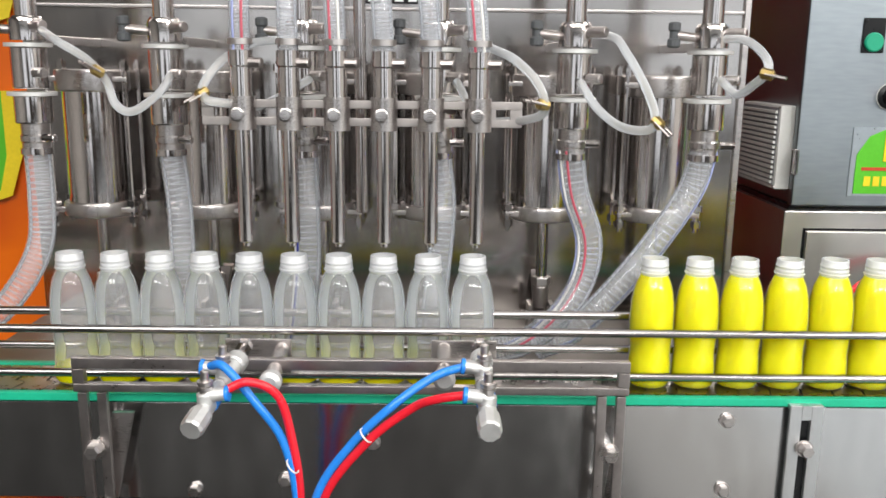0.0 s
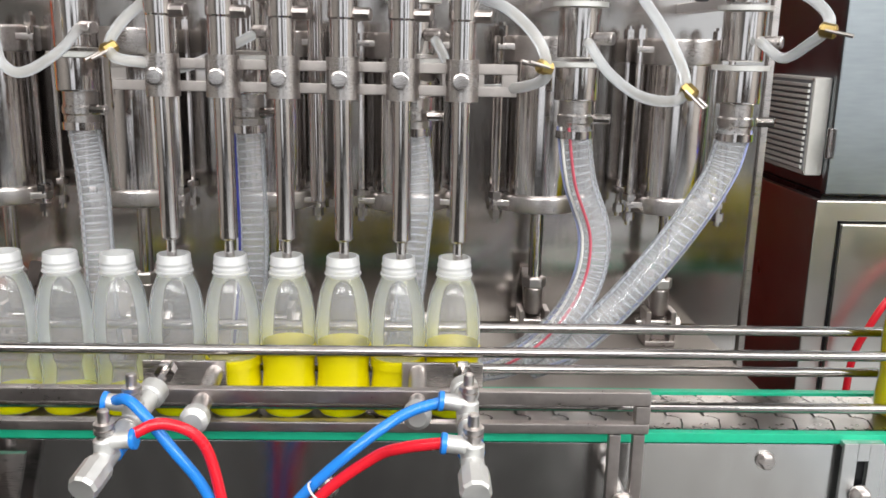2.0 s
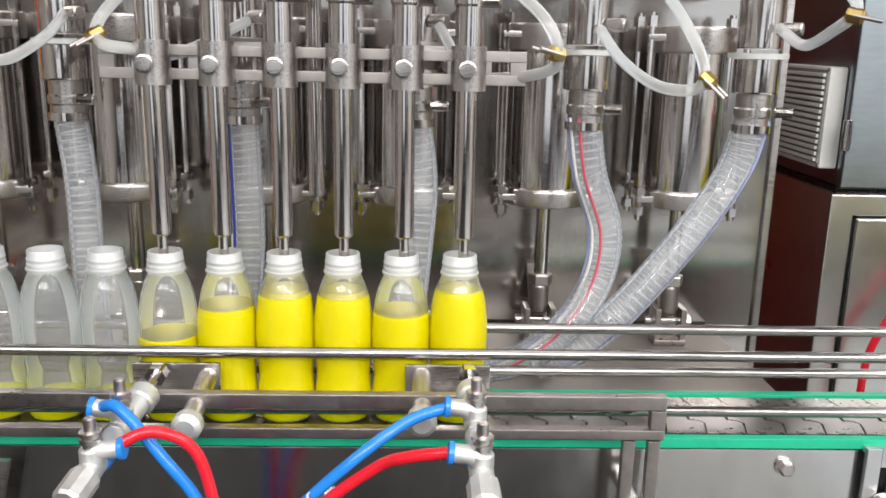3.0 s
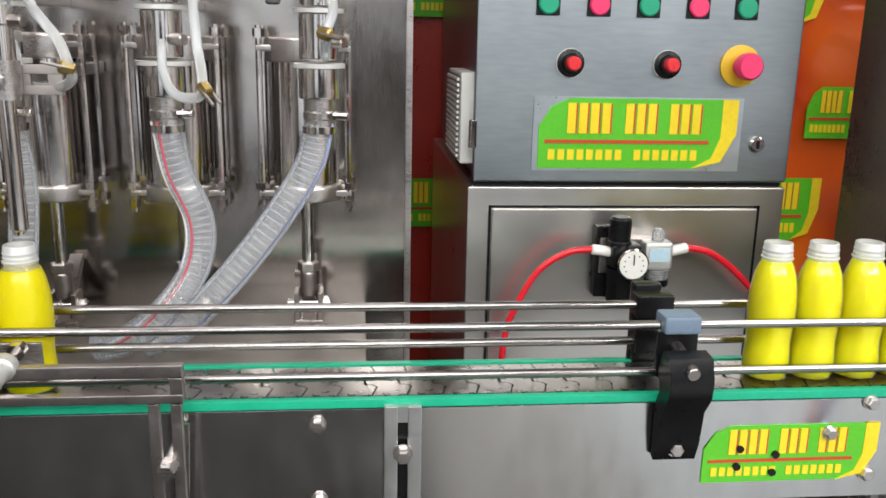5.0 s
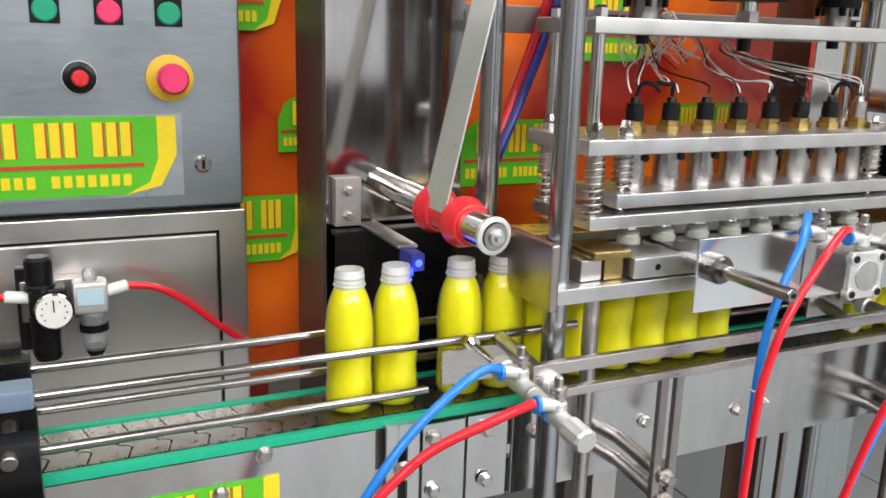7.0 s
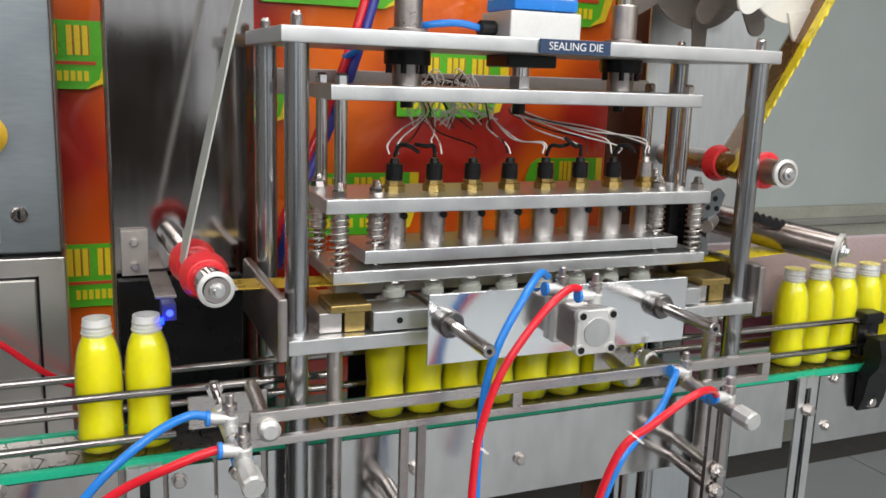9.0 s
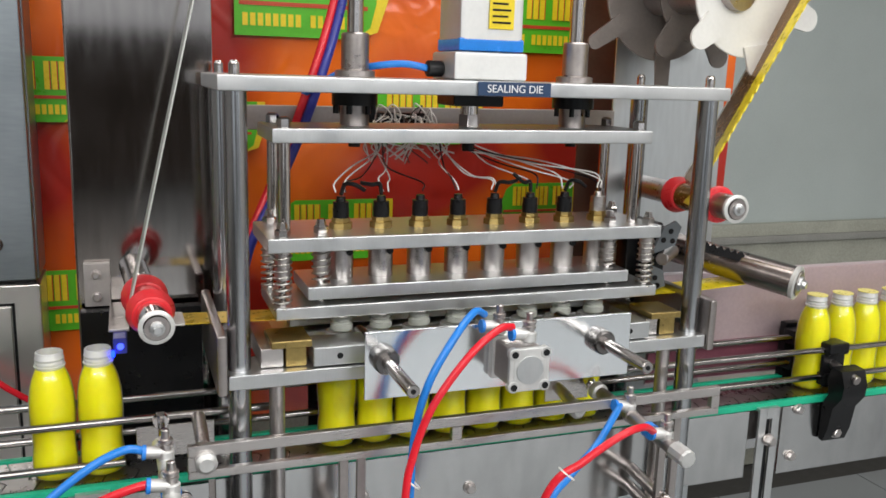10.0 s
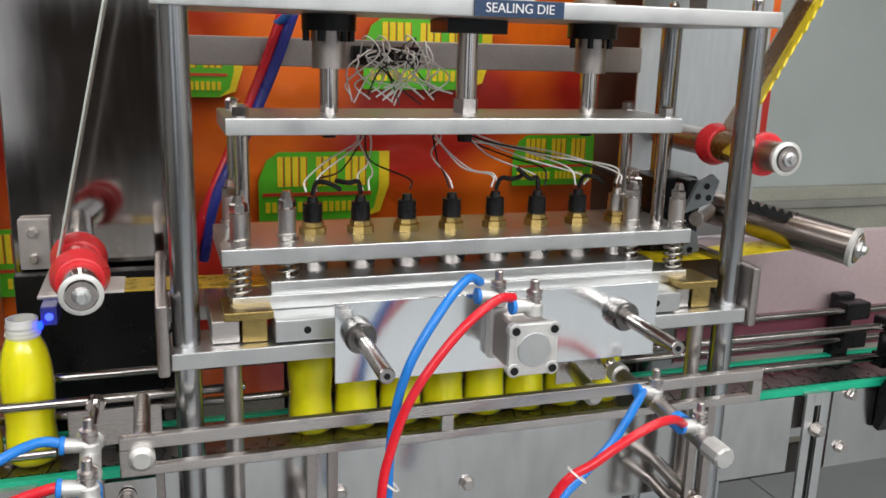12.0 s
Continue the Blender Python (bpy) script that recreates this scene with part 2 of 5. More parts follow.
def box(x0, x1, y0, y1, z0, z1, bev=0.0015, bm=None):
    bm = bm or bmesh.new()
    r = bmesh.ops.create_cube(bm, size=1)["verts"]
    for v in r:
        v.co = ((x0 + x1) / 2 + v.co.x * (x1 - x0), (y0 + y1) / 2 + v.co.y * (y1 - y0), (z0 + z1) / 2 + v.co.z * (z1 - z0))
    bev = min(bev, 0.3 * min(abs(x1 - x0), abs(y1 - y0), abs(z1 - z0)))
    if bev > 0:
        edges = list({e for v in r for e in v.link_edges})
        bmesh.ops.bevel(bm, geom=edges, offset=bev, segments=2, affect="EDGES", profile=0.5)
    return bm


def frame_axes(d):
    d = Vector(d).normalized()
    a = d.cross(Vector((0, 0, 1)))
    if a.length < 1e-3:
        a = Vector((1, 0, 0))
    a.normalize()
    return a, d.cross(a)


def lathe(profile, p0=(0, 0, 0), axis=(0, 0, 1), seg=20, bm=None, caps=True):
    """Turns (radius, height) pairs round an axis that starts at p0."""
    bm = bm or bmesh.new()
    a, b = frame_axes(axis)
    d, p0 = Vector(axis).normalized(), Vector(p0)
    rings = []
    for r, h in profile:
        rings.append([bm.verts.new(p0 + d * h + (a * math.cos(k * math.tau / seg) + b * math.sin(k * math.tau / seg)) * max(r, 1e-5)) for k in range(seg)])
    for q0, q1 in zip(rings, rings[1:]):
        for k in range(seg):
            bm.faces.new((q0[k], q0[(k + 1) % seg], q1[(k + 1) % seg], q1[k]))
    if caps:
        bm.faces.new(rings[0])
        bm.faces.new(rings[-1])
    return bm


def rod(p0, p1, r, seg=14, bm=None, bev=0.0):
    p0, p1 = Vector(p0), Vector(p1)
    n = (p1 - p0).length
    prof = [(r, 0), (r, n)] if not bev else [(r - bev, 0), (r, bev), (r, n - bev), (r - bev, n)]
    return lathe(prof, p0, p1 - p0, seg, bm)


def smooth_path(pts, n=8):
    pts = [Vector(p) for p in pts]
    if len(pts) < 3:
        return pts
    ext = [2 * pts[0] - pts[1], *pts, 2 * pts[-1] - pts[-2]]
    out = []
    for i in range(1, len(ext) - 2):
        p0, p1, p2, p3 = ext[i - 1:i + 3]
        for k in range(n):
            t = k / n
            out.append(0.5 * ((2 * p1) + (p2 - p0) * t + (2 * p0 - 5 * p1 + 4 * p2 - p3) * t * t + (3 * p1 - p0 - 3 * p2 + p3) * t ** 3))
    return [*out, pts[-1]]


def path_frames(path):
    fr, up = [], None
    for i, p in enumerate(path):
        d = (path[min(i + 1, len(path) - 1)] - path[max(i - 1, 0)]).normalized()
        if up is None:
            up = frame_axes(d)[0]
        up = (up - d * up.dot(d)).normalized()
        fr.append((p, up, d.cross(up)))
    return fr


def sweep(pts, r, seg=10, n=8, bm=None, ripple=0.0):
    bm = bm or bmesh.new()
    rings = []
    for i, (p, a, b) in enumerate(path_frames(smooth_path(pts, n))):
        rr = r * (1 + (ripple if i % 2 else -ripple))
        rings.append([bm.verts.new(p + (a * math.cos(k * math.tau / seg) + b * math.sin(k * math.tau / seg)) * rr) for k in range(seg)])
    for q0, q1 in zip(rings, rings[1:]):
        for k in range(seg):
            bm.faces.new((q0[k], q0[(k + 1) % seg], q1[(k + 1) % seg], q1[k]))
    bm.faces.new(rings[0])
    bm.faces.new(rings[-1])
    return bm


def helix(pts, r, wire, pitch, seg=4, steps=12, bm=None):
    """A wire wound round a path."""
    path = smooth_path(pts, 10)
    length = sum((b - a).length for a, b in zip(path, path[1:]))
    fr = path_frames(path)
    total = max(2, int(length / pitch * steps))
    wound = []
    for i in range(total + 1):
        u = i / total * (len(fr) - 1)
        k = min(int(u), len(fr) - 2)
        f = u - k
        p, a, b = (fr[k][j].lerp(fr[k + 1][j], f) for j in range(3))
        w = i / steps * math.tau
        wound.append(p + (a * math.cos(w) + b * math.sin(w)) * r)
    bm = bm or bmesh.new()
    rings = []
    for p, a, b in path_frames(wound):
        rings.append([bm.verts.new(p + (a * math.cos(k * math.tau / seg) + b * math.sin(k * math.tau / seg)) * wire) for k in range(seg)])
    for q0, q1 in zip(rings, rings[1:]):
        for k in range(seg):
            bm.faces.new((q0[k], q0[(k + 1) % seg], q1[(k + 1) % seg], q1[k]))
    return bm


def prism(pts, lo, hi, plane="xz", bm=None):
    """A flat outline with thickness; the outline lies in plane xz, xy or yz."""
    bm = bm or bmesh.new()
    def at(u, v, w):
        return {"xz": (u, w, v), "xy": (u, v, w), "yz": (w, u, v)}[plane]
    a = [bm.verts.new(at(u, v, lo)) for u, v in pts]
    b = [bm.verts.new(at(u, v, hi)) for u, v in pts]
    bm.faces.new(a)
    bm.faces.new(b)
    for k in range(len(a)):
        bm.faces.new((a[k], a[(k + 1) % len(a)], b[(k + 1) % len(a)], b[k]))
    return bm


def bolt_mesh(at, axis=(0, -1, 0), r=0.008, length=0.007, bm=None):
    """A washer and a hexagonal head."""
    bm = lathe([(r * 1.25, 0), (r * 1.25, 0.0015)], at, axis, 16, bm)
    at = Vector(at) + Vector(axis).normalized() * 0.0015
    return lathe([(r, 0), (r, length * 0.8), (r * 0.8, length)], at, axis, 6, bm)


def bolt(at, parent, axis=(0, -1, 0), r=0.008, length=0.007, mat=None):
    return part("bolt", bolt_mesh(at, axis, r, length), mat or STEEL, parent, "", 20)


def emblem(parent, x0, x1, z0, z1, y, axis_y=True):
    """A printed company mark as plain shapes: green field, yellow flank, bars for its lettering."""
    w, h = x1 - x0, z1 - z0
    P = lambda u, v: (x0 + u * w, z0 + v * h)
    t = 0.0012
    part("printed_field", prism([P(0, 0), P(0.8, 0), P(0.9, 0.12), P(0.93, 0.4), P(0.93, 1), P(0.15, 1), P(0.06, 0.88), P(0, 0.6)], y, y - t), LOGOGREEN, parent)
    part("printed_flank", prism([P(0.78, 0), P(0.93, 0.10), P(1.0, 0.5), P(1.0, 1), P(0.92, 1), P(0.92, 0.45), P(0.88, 0.15)], y, y - t * 1.6), LOGOYELLOW, parent)
    for lo, hi, n in ((0.14, 0.37, 4), (0.43, 0.60, 3), (0.655, 0.825, 3)):
        step = (hi - lo) / n
        for k in range(n):
            a, b = lo + k * step, lo + (k + 0.70) * step
            part("printed_bar", prism([P(a, 0.5), P(b, 0.5), P(b, 0.93), P(a, 0.93)], y - t, y - t * 2), LOGOYELLOW, parent)
            part("printed_edge", prism([P(b, 0.5), P(b + 0.009, 0.5), P(b + 0.009, 0.93), P(b, 0.93)], y - t, y - t * 1.8), LOGORED, parent)
    part("printed_line", prism([P(0.03, 0.36), P(0.86, 0.36), P(0.86, 0.41), P(0.03, 0.41)], y - t, y - 2 * t), LOGORED, parent)
    bm = bmesh.new()
    for k in range(16):
        if k != 8:
            prism([P(0.05 + k * 0.048, 0.12), P(0.083 + k * 0.048, 0.12), P(0.083 + k * 0.048, 0.27), P(0.05 + k * 0.048, 0.27)], y - t, y - 2 * t, "xz", bm)
    tagged(part("print_strip", bm, LOGOYELLOW, parent, "row of tiny printed bars"), kind="stuff")


# ---- the hall ----
def structure(name, bm, mat, label):
    return tagged(part(name, bm, mat), label, name.split("_")[0], kind="structure")


FLOOR = structure("floor", box(-4, 5.5, -8, 3.2, -0.12, -0.006, 0), GROUT, "hall floor of pale square tiles with dark joints")
structure("ceiling", box(-4, 5.5, -8, 3.2, 3.0, 3.1, 0), CEILING, "plain white ceiling of the hall")
# unseen wall; its openings and the glowing yard are added to brighten the steel
bm = box(-4, 5.5, -8.1, -8, 2.6, 3.1, 0)
box(-4, -3.3, -8.1, -8, -0.1, 2.6, 0, bm)
box(-0.1, 2.3, -8.1, -8, -0.1, 1.75, 0, bm)
box(2.3, 5.0, -8.1, -8, -0.1, 0.7, 0, bm)
box(5.0, 5.5, -8.1, -8, -0.1, 2.6, 0, bm)
structure("wall_south", bm, SOUTHWALL, "unseen painted hall wall behind the viewer with assumed shutter and window")
structure("backdrop", box(-5, 6.5, -9.0, -8.95, -0.1, 3.3, 0), glow("added_daylight", (0.70, 0.74, 0.78), 1.1), "added glowing sheet as daylight outside the shutter, unseen")
structure("ground", box(-5, 6.5, -8.95, -8.1, -0.12, -0.02, 0), GROUT, "unseen concrete yard strip outside the assumed shutter")
structure("wall_west", box(-4.1, -4, -8, 3.2, -0.1, 3.1, 0), HALLWALL, "plain painted hall end wall")
# window and glow added for the bright reflection on the column sheet
bm = box(5.5, 5.6, -8, 3.2, 2.5, 3.1, 0)
box(5.5, 5.6, -8, 3.2, -0.1, 0.7, 0, bm)
box(5.5, 5.6, -8, -7.4, 0.7, 2.5, 0, bm)
box(5.5, 5.6, -4.4, 3.2, 0.7, 2.5, 0, bm)
structure("backdrop_east", box(6.4, 6.45, -9, -3, -0.1, 3.3, 0), bpy.data.materials["added_daylight"], "added glowing sheet as daylight outside the end window, unseen")
structure("wall_east", bm, HALLWALL, "painted hall end wall with an assumed window past the conveyor")
structure("wall_north", box(-4, 5.5, 2.3, 2.4, -0.1, 3.1, 0), PLASTER, "grey-green painted wall behind the machines")
structure("baseboard", box(-4, 5.5, 2.27, 2.298, 0.0, 0.895, 0.004), surface("stone_dado", (0.37, 0.375, 0.32), 0.5, 0, 0.3, 6), "stone-clad lower part of the grey-green wall")
structure("trim", box(-4, 5.5, 2.25, 2.27, 0.83, 0.855, 0.004), surface("stone_ledge", (0.27, 0.27, 0.25), 0.5, 0, 0.3, 6), "narrow stone ledge along the dado")


# ---- bottles ----
R_B = 0.0268
PROFILE = [(0.0, 0.0), (0.0185, 0.0), (0.0235, 0.0025), (0.0258, 0.008), (0.0262, 0.018), (0.0257, 0.030), (0.0248, 0.040), (0.0246, 0.046), (0.0251, 0.055), (0.0262, 0.068), (0.0268, 0.080),
           (0.0267, 0.090), (0.0261, 0.101), (0.0247, 0.113), (0.0223, 0.125), (0.0191, 0.134), (0.0160, 0.141)]


def spline(p0, p1, p2, p3, t):
    return 0.5 * (2 * p1 + (p2 - p0) * t + (2 * p0 - 5 * p1 + 4 * p2 - p3) * t * t + (3 * p1 - p0 - 3 * p2 + p3) * t ** 3)


SIDE = PROFILE[:3] + [tuple(spline(*(PROFILE[max(min(i + j, len(PROFILE) - 1), 0)][c] for j in (-1, 0, 1, 2)), k / 4) for c in (0, 1)) for i in range(3, len(PROFILE) - 1) for k in range(4)] + PROFILE[-1:]


def radius_at(h):
    for (r0, h0), (r1, h1) in zip(SIDE, SIDE[1:]):
        if h0 <= h <= h1 and h1 > h0:
            return r0 + (r1 - r0) * (h - h0) / (h1 - h0)
    return 0.016


def liquid_mesh(h0, h1, inset=0.0007, steps=10):
    hs = [h0 + (h1 - h0) * k / steps for k in range(steps + 1)]
    prof = [(max(radius_at(h) - inset, 0.002), h) for h in hs]
    if h0 < 0.002:
        prof = [(0.018, 0.0012), (0.0228, 0.003), *[(r, h) for r, h in prof if h > 0.004]]
    return lathe(prof, seg=28)


def make_bottle(level, sealed=False):
    b = thing("bottle", ("foil-sealed plastic bottle of bright yellow juice on the belt" if sealed else "open plastic bottle of bright yellow juice on the belt") if level > 0.1 else
              "nearly empty milky plastic bottle with a little yellow juice", "bottle")
    part("body", lathe(SIDE[1:], seg=28, caps=False), WETWALL if level > 0.1 else BOTTLE, b, "milky translucent plastic body", 60)
    part("neck", lathe([(0.0158, 0.1405), (0.0160, 0.1426), (0.0178, 0.1431), (0.0179, 0.1444), (0.0160, 0.1451), (0.0159, 0.1472), (0.0167, 0.1476), (0.0167, 0.1486), (0.0159, 0.1493), (0.0159, 0.1518),
                        (0.0166, 0.1523), (0.0166, 0.1535), (0.0158, 0.1541), (0.0157, 0.1602), (0.0152, 0.1610), (0.0136, 0.1610), (0.0136, 0.1409)], seg=24, caps=False), NECK, b, "frosted threaded neck", 60)
    part("juice", liquid_mesh(0.0, level, 0.0007 if level > 0.1 else -0.0006, steps=44), JUICE, b, "bright yellow juice")
    if sealed:
        part("foil_seal", lathe([(0.0162, 0.1612), (0.0166, 0.1606), (0.0166, 0.1618), (0.0, 0.1622)], seg=20), SEALFOIL, b, "yellow foil seal over the mouth")
    return b


Y_B, Z_BELT, PITCH = 1.009, 0.8625, 0.0538
FULL = make_bottle(0.1405)
SEALED = make_bottle(0.1405, True)
EMPTY = make_bottle(0.0205)
GROUP_A, GROUP_B, GROUP_C = "bottles at the filling nozzles", "filled bottles running to the sealing station", "sealed bottles running out"


def place_bottle(src, x, group):
    ob = copy_thing(src, pose(x, Y_B, Z_BELT, 0, 0, random.uniform(0, 360)))
    return tagged(ob, group=group)


ROW_A = [place_bottle(EMPTY, 0.045 - k * PITCH, GROUP_A) for k in range(10)]
ROW_B = [place_bottle(FULL, 0.265 + k * 0.0545, GROUP_B) for k in range(10)]
ROW_C = [place_bottle(SEALED, 1.437 + k * 0.0545, GROUP_C) for k in range(8)]
for src in (FULL, SEALED, EMPTY):
    for o in (*src.children_recursive, src):
        bpy.data.objects.remove(o)
for ob in ROW_A[:6]:
    tagged(ob, "milky plastic bottle being filled with yellow juice under a steel nozzle")

# rising juice: rigid slices, one on the other, that come up with the level
SLICE, N_SLICE = 0.0078, 15
FILLING = []
slice_meshes = []
for k in range(N_SLICE):
    h0 = 0.0190 + k * SLICE
    top = min(h0 + SLICE, 0.1365)
    prof = [(radius_at(h0 + (top - h0) * j / 5) + 0.0006, h0 + (top - h0) * j / 5) for j in range(6)]
    bm = lathe(prof + [(prof[-1][0] - 0.0005, top + 0.0002), (prof[-1][0] - 0.0006, top + 0.0015)] if k < N_SLICE - 1 else prof, seg=28)
    bmesh.ops.translate(bm, vec=(0, 0, -h0), verts=bm.verts)
    slice_meshes.append((h0, bm))
shared = []
for h0, bm in slice_meshes:
    ob = part("juice_slice", bm, POUR)
    me = ob.data
    around = []
    for face in me.polygons:
        for v in face.vertices:
            c = me.vertices[v].co
            slope = (radius_at(min(h0 + c.z + 0.004, 0.136)) - radius_at(h0 + c.z - 0.004)) / 0.008
            around.append(face.normal if abs(face.normal.z) > 0.9 or h0 + c.z > h0 + SLICE + 1e-4 else Vector((c.x, c.y, -slope * Vector((c.x, c.y)).length)).normalized())
    me.normals_split_custom_set(around)
    shared.append((h0, me))
    bpy.data.objects.remove(ob)
for i, b in enumerate(ROW_A[:6]):
    pieces = []
    for h0, me in shared:
        ob = new("juice_slice", me)
        ob.parent = b
        pieces.append((h0, ob))
    FILLING.append(pieces)


# ---- conveyor ----
def conveyor():
    c = thing("conveyor", "stainless steel slat conveyor with green wear strips and bolted side plates", "conveyor", (0.6, 1.015, 0))
    for x0, x1, z0 in ((-2.5, 1.098, 0.728), (1.270, 2.100, 0.738), (2.166, 4.6, 0.735)):
        part("side_plate", box(x0, x1, 0.963, 0.968, z0, 0.852, 0.001), FACE, c, "smudged stainless side plate")
    part("side_plate", box(1.152, 1.205, 0.958, 0.968, 0.738, 0.850, 0.001), FACE, c)
    part("side_plate", box(1.209, 1.262, 0.960, 0.968, 0.741, 0.850, 0.001), FACE, c)
    part("side_plate", box(-2.5, 4.6, 1.066, 1.071, 0.73, 0.852, 0.001), FACE, c)
    part("bed", box(-2.5, 4.6, 0.970, 1.064, 0.80, 0.853, 0), DARKSTEEL, c, "dark carrying bed under the belt")
    part("wear_strip", box(-2.5, 4.6, 0.961, 0.9705, 0.8535, 0.8635, 0.001), GREEN, c, "green plastic wear strip")
    part("wear_strip", box(-2.5, 4.6, 1.0625, 1.073, 0.8535, 0.8635, 0.001), GREEN, c, "green plastic wear strip")
    for x in (-1.4, -0.75, 0.65, 1.4, 2.6, 3.8):
        for y in (0.975, 1.035):
            part("leg", box(x, x + 0.038, y, y + 0.038, 0.0, 0.80, 0.002), STEEL, c)
    for x, z in ((-0.62, 0.80), (-0.289, 0.740), (-0.179, 0.754), (-0.073, 0.803), (0.351, 0.835), (0.352, 0.745), (0.975, 0.847), (0.981, 0.758), (1.165, 0.832), (1.165, 0.768), (1.232, 0.832), (1.232, 0.768),
                 (1.463, 0.800), (1.300, 0.815), (1.62, 0.79), (1.95, 0.80), (2.196, 0.846), (2.190, 0.765), (2.42, 0.80)):
        bolt((x, 0.9625 if not 1.15 < x < 1.27 else 0.9575, z), c, r=0.0075)
    return c


CONVEYOR = conveyor()


def slot_bracket(x, z0=0.62, z1=0.858, w=0.040):
    b = thing("slot_bracket", "slotted stainless bracket bolted to the conveyor side", "bracket", (x, 0.95, z0), "slotted brackets along the conveyor")
    bm = bmesh.new()
    s = 0.0055
    box(x - w / 2, x - s, 0.952, 0.957, z0, z1, 0.001, bm)
    box(x + s, x + w / 2, 0.952, 0.957, z0, z1, 0.001, bm)
    box(x - s, x + s, 0.952, 0.957, z1 - 0.018, z1, 0, bm)
    box(x - s, x + s, 0.952, 0.957, z0, z0 + 0.02, 0, bm)
    box(x - w / 2, x + w / 2, 0.957, 0.962, z1 - 0.006, z1, 0.0008, bm)
    part("slotted_plate", bm, ALU, b)
    # black strip put in for the shade inside the slot
    part("slot_shade", box(x - s, x + s, 0.9575, 0.9605, z0 + 0.02, z1 - 0.018, 0), BLACK, b, "black strip for the shade in the slot")
    bolt((x, 0.951, 0.805), b, r=0.0085, length=0.012)


for x in (0.442, 1.126, 2.131):
    slot_bracket(x)


def rail(x0, x1, y, z, r=0.0052):
    ob = part("guide_rail", rod((x0, y, z), (x1, y, z), r, 14, bev=0.001), RAIL)
    return tagged(ob, "long polished steel guide rail beside the bottles", "rail", "guide rails along the belt")


rail(-1.6, 1.36, 0.977, 0.938)
rail(-1.6, 1.165, 0.977, 0.8835)
rail(1.86, 4.2, 0.977, 0.938)
rail(1.86, 4.2, 0.977, 0.8915)
rail(-1.6, 4.2, 1.046, 0.9395)
rail(-1.6, 4.2, 1.046, 0.8945)


def rail_bracket(x):
    b = thing("rail_bracket", "black plastic clamp bracket that carries the guide rails", "bracket", (x, 0.95, 0.78), "black rail brackets")
    part("arm", prism([(0.961, 0.790), (0.952, 0.788), (0.944, 0.81), (0.938, 0.85), (0.922, 0.872), (0.920, 0.893), (0.928, 0.916), (0.950, 0.918), (0.957, 0.895), (0.950, 0.872), (0.961, 0.85)], x - 0.024, x + 0.024, "yz"), BLACK, b)
    part("clamp_pin", rod((x, 0.918, 0.902), (x, 0.978, 0.914), 0.0075, 14, bev=0.001), DARKSTEEL, b, "steel clamp pin")
    part("clamp_head", box(x - 0.022, x + 0.024, 0.972, 0.9785, 0.878, 0.9300, 0.002), BLACK, b)
    # first cap is black plastic; its sky reflection is put into the colour
    part("clamp_cap", box(x - 0.019, x + 0.023, 0.962, 0.996, 0.9305, 0.951, 0.004), SKYSHEEN if x < 1 else BLACK, b, "clamp cap over the rail")
    part("rail_jaw", box(x - 0.019, x + 0.022, 0.966, 0.990, 0.876, 0.898, 0.003), BLACK, b)
    bolt((x, 0.9505, 0.802), b, r=0.008)
    b2 = thing("rail_bracket", "black plastic clamp bracket that carries the guide rails", "bracket", (x, 1.07, 0.87), "black rail brackets")
    part("post", box(x - 0.022, x + 0.012, 1.062, 1.080, 0.845, 0.960, 0.004), BLACK, b2)
    part("rail_jaw", box(x - 0.026, x + 0.020, 1.038, 1.064, 0.925, 0.952, 0.003), BLACK, b2)
    part("rail_jaw", box(x - 0.026, x + 0.020, 1.038, 1.064, 0.880, 0.907, 0.003), BLACK, b2)


rail_bracket(0.745)
rail_bracket(2.268)

MARK = thing("sticker", "green and yellow company sticker on the conveyor side plate", "sticker", (0.88, 0.962, 0.79))
emblem(MARK, 0.783, 0.990, 0.752, 0.822, 0.9625)
for x, z in ((0.825, 0.794), (0.868, 0.786), (0.823, 0.772), (0.866, 0.764)):
    part("screw_head", lathe([(0.0045, 0), (0.0045, 0.003)], (x, 0.9612, z), (0, -1, 0), 12), BLACK, MARK, "dark screw head")
bolt((0.929, 0.9605, 0.812), MARK, r=0.007)


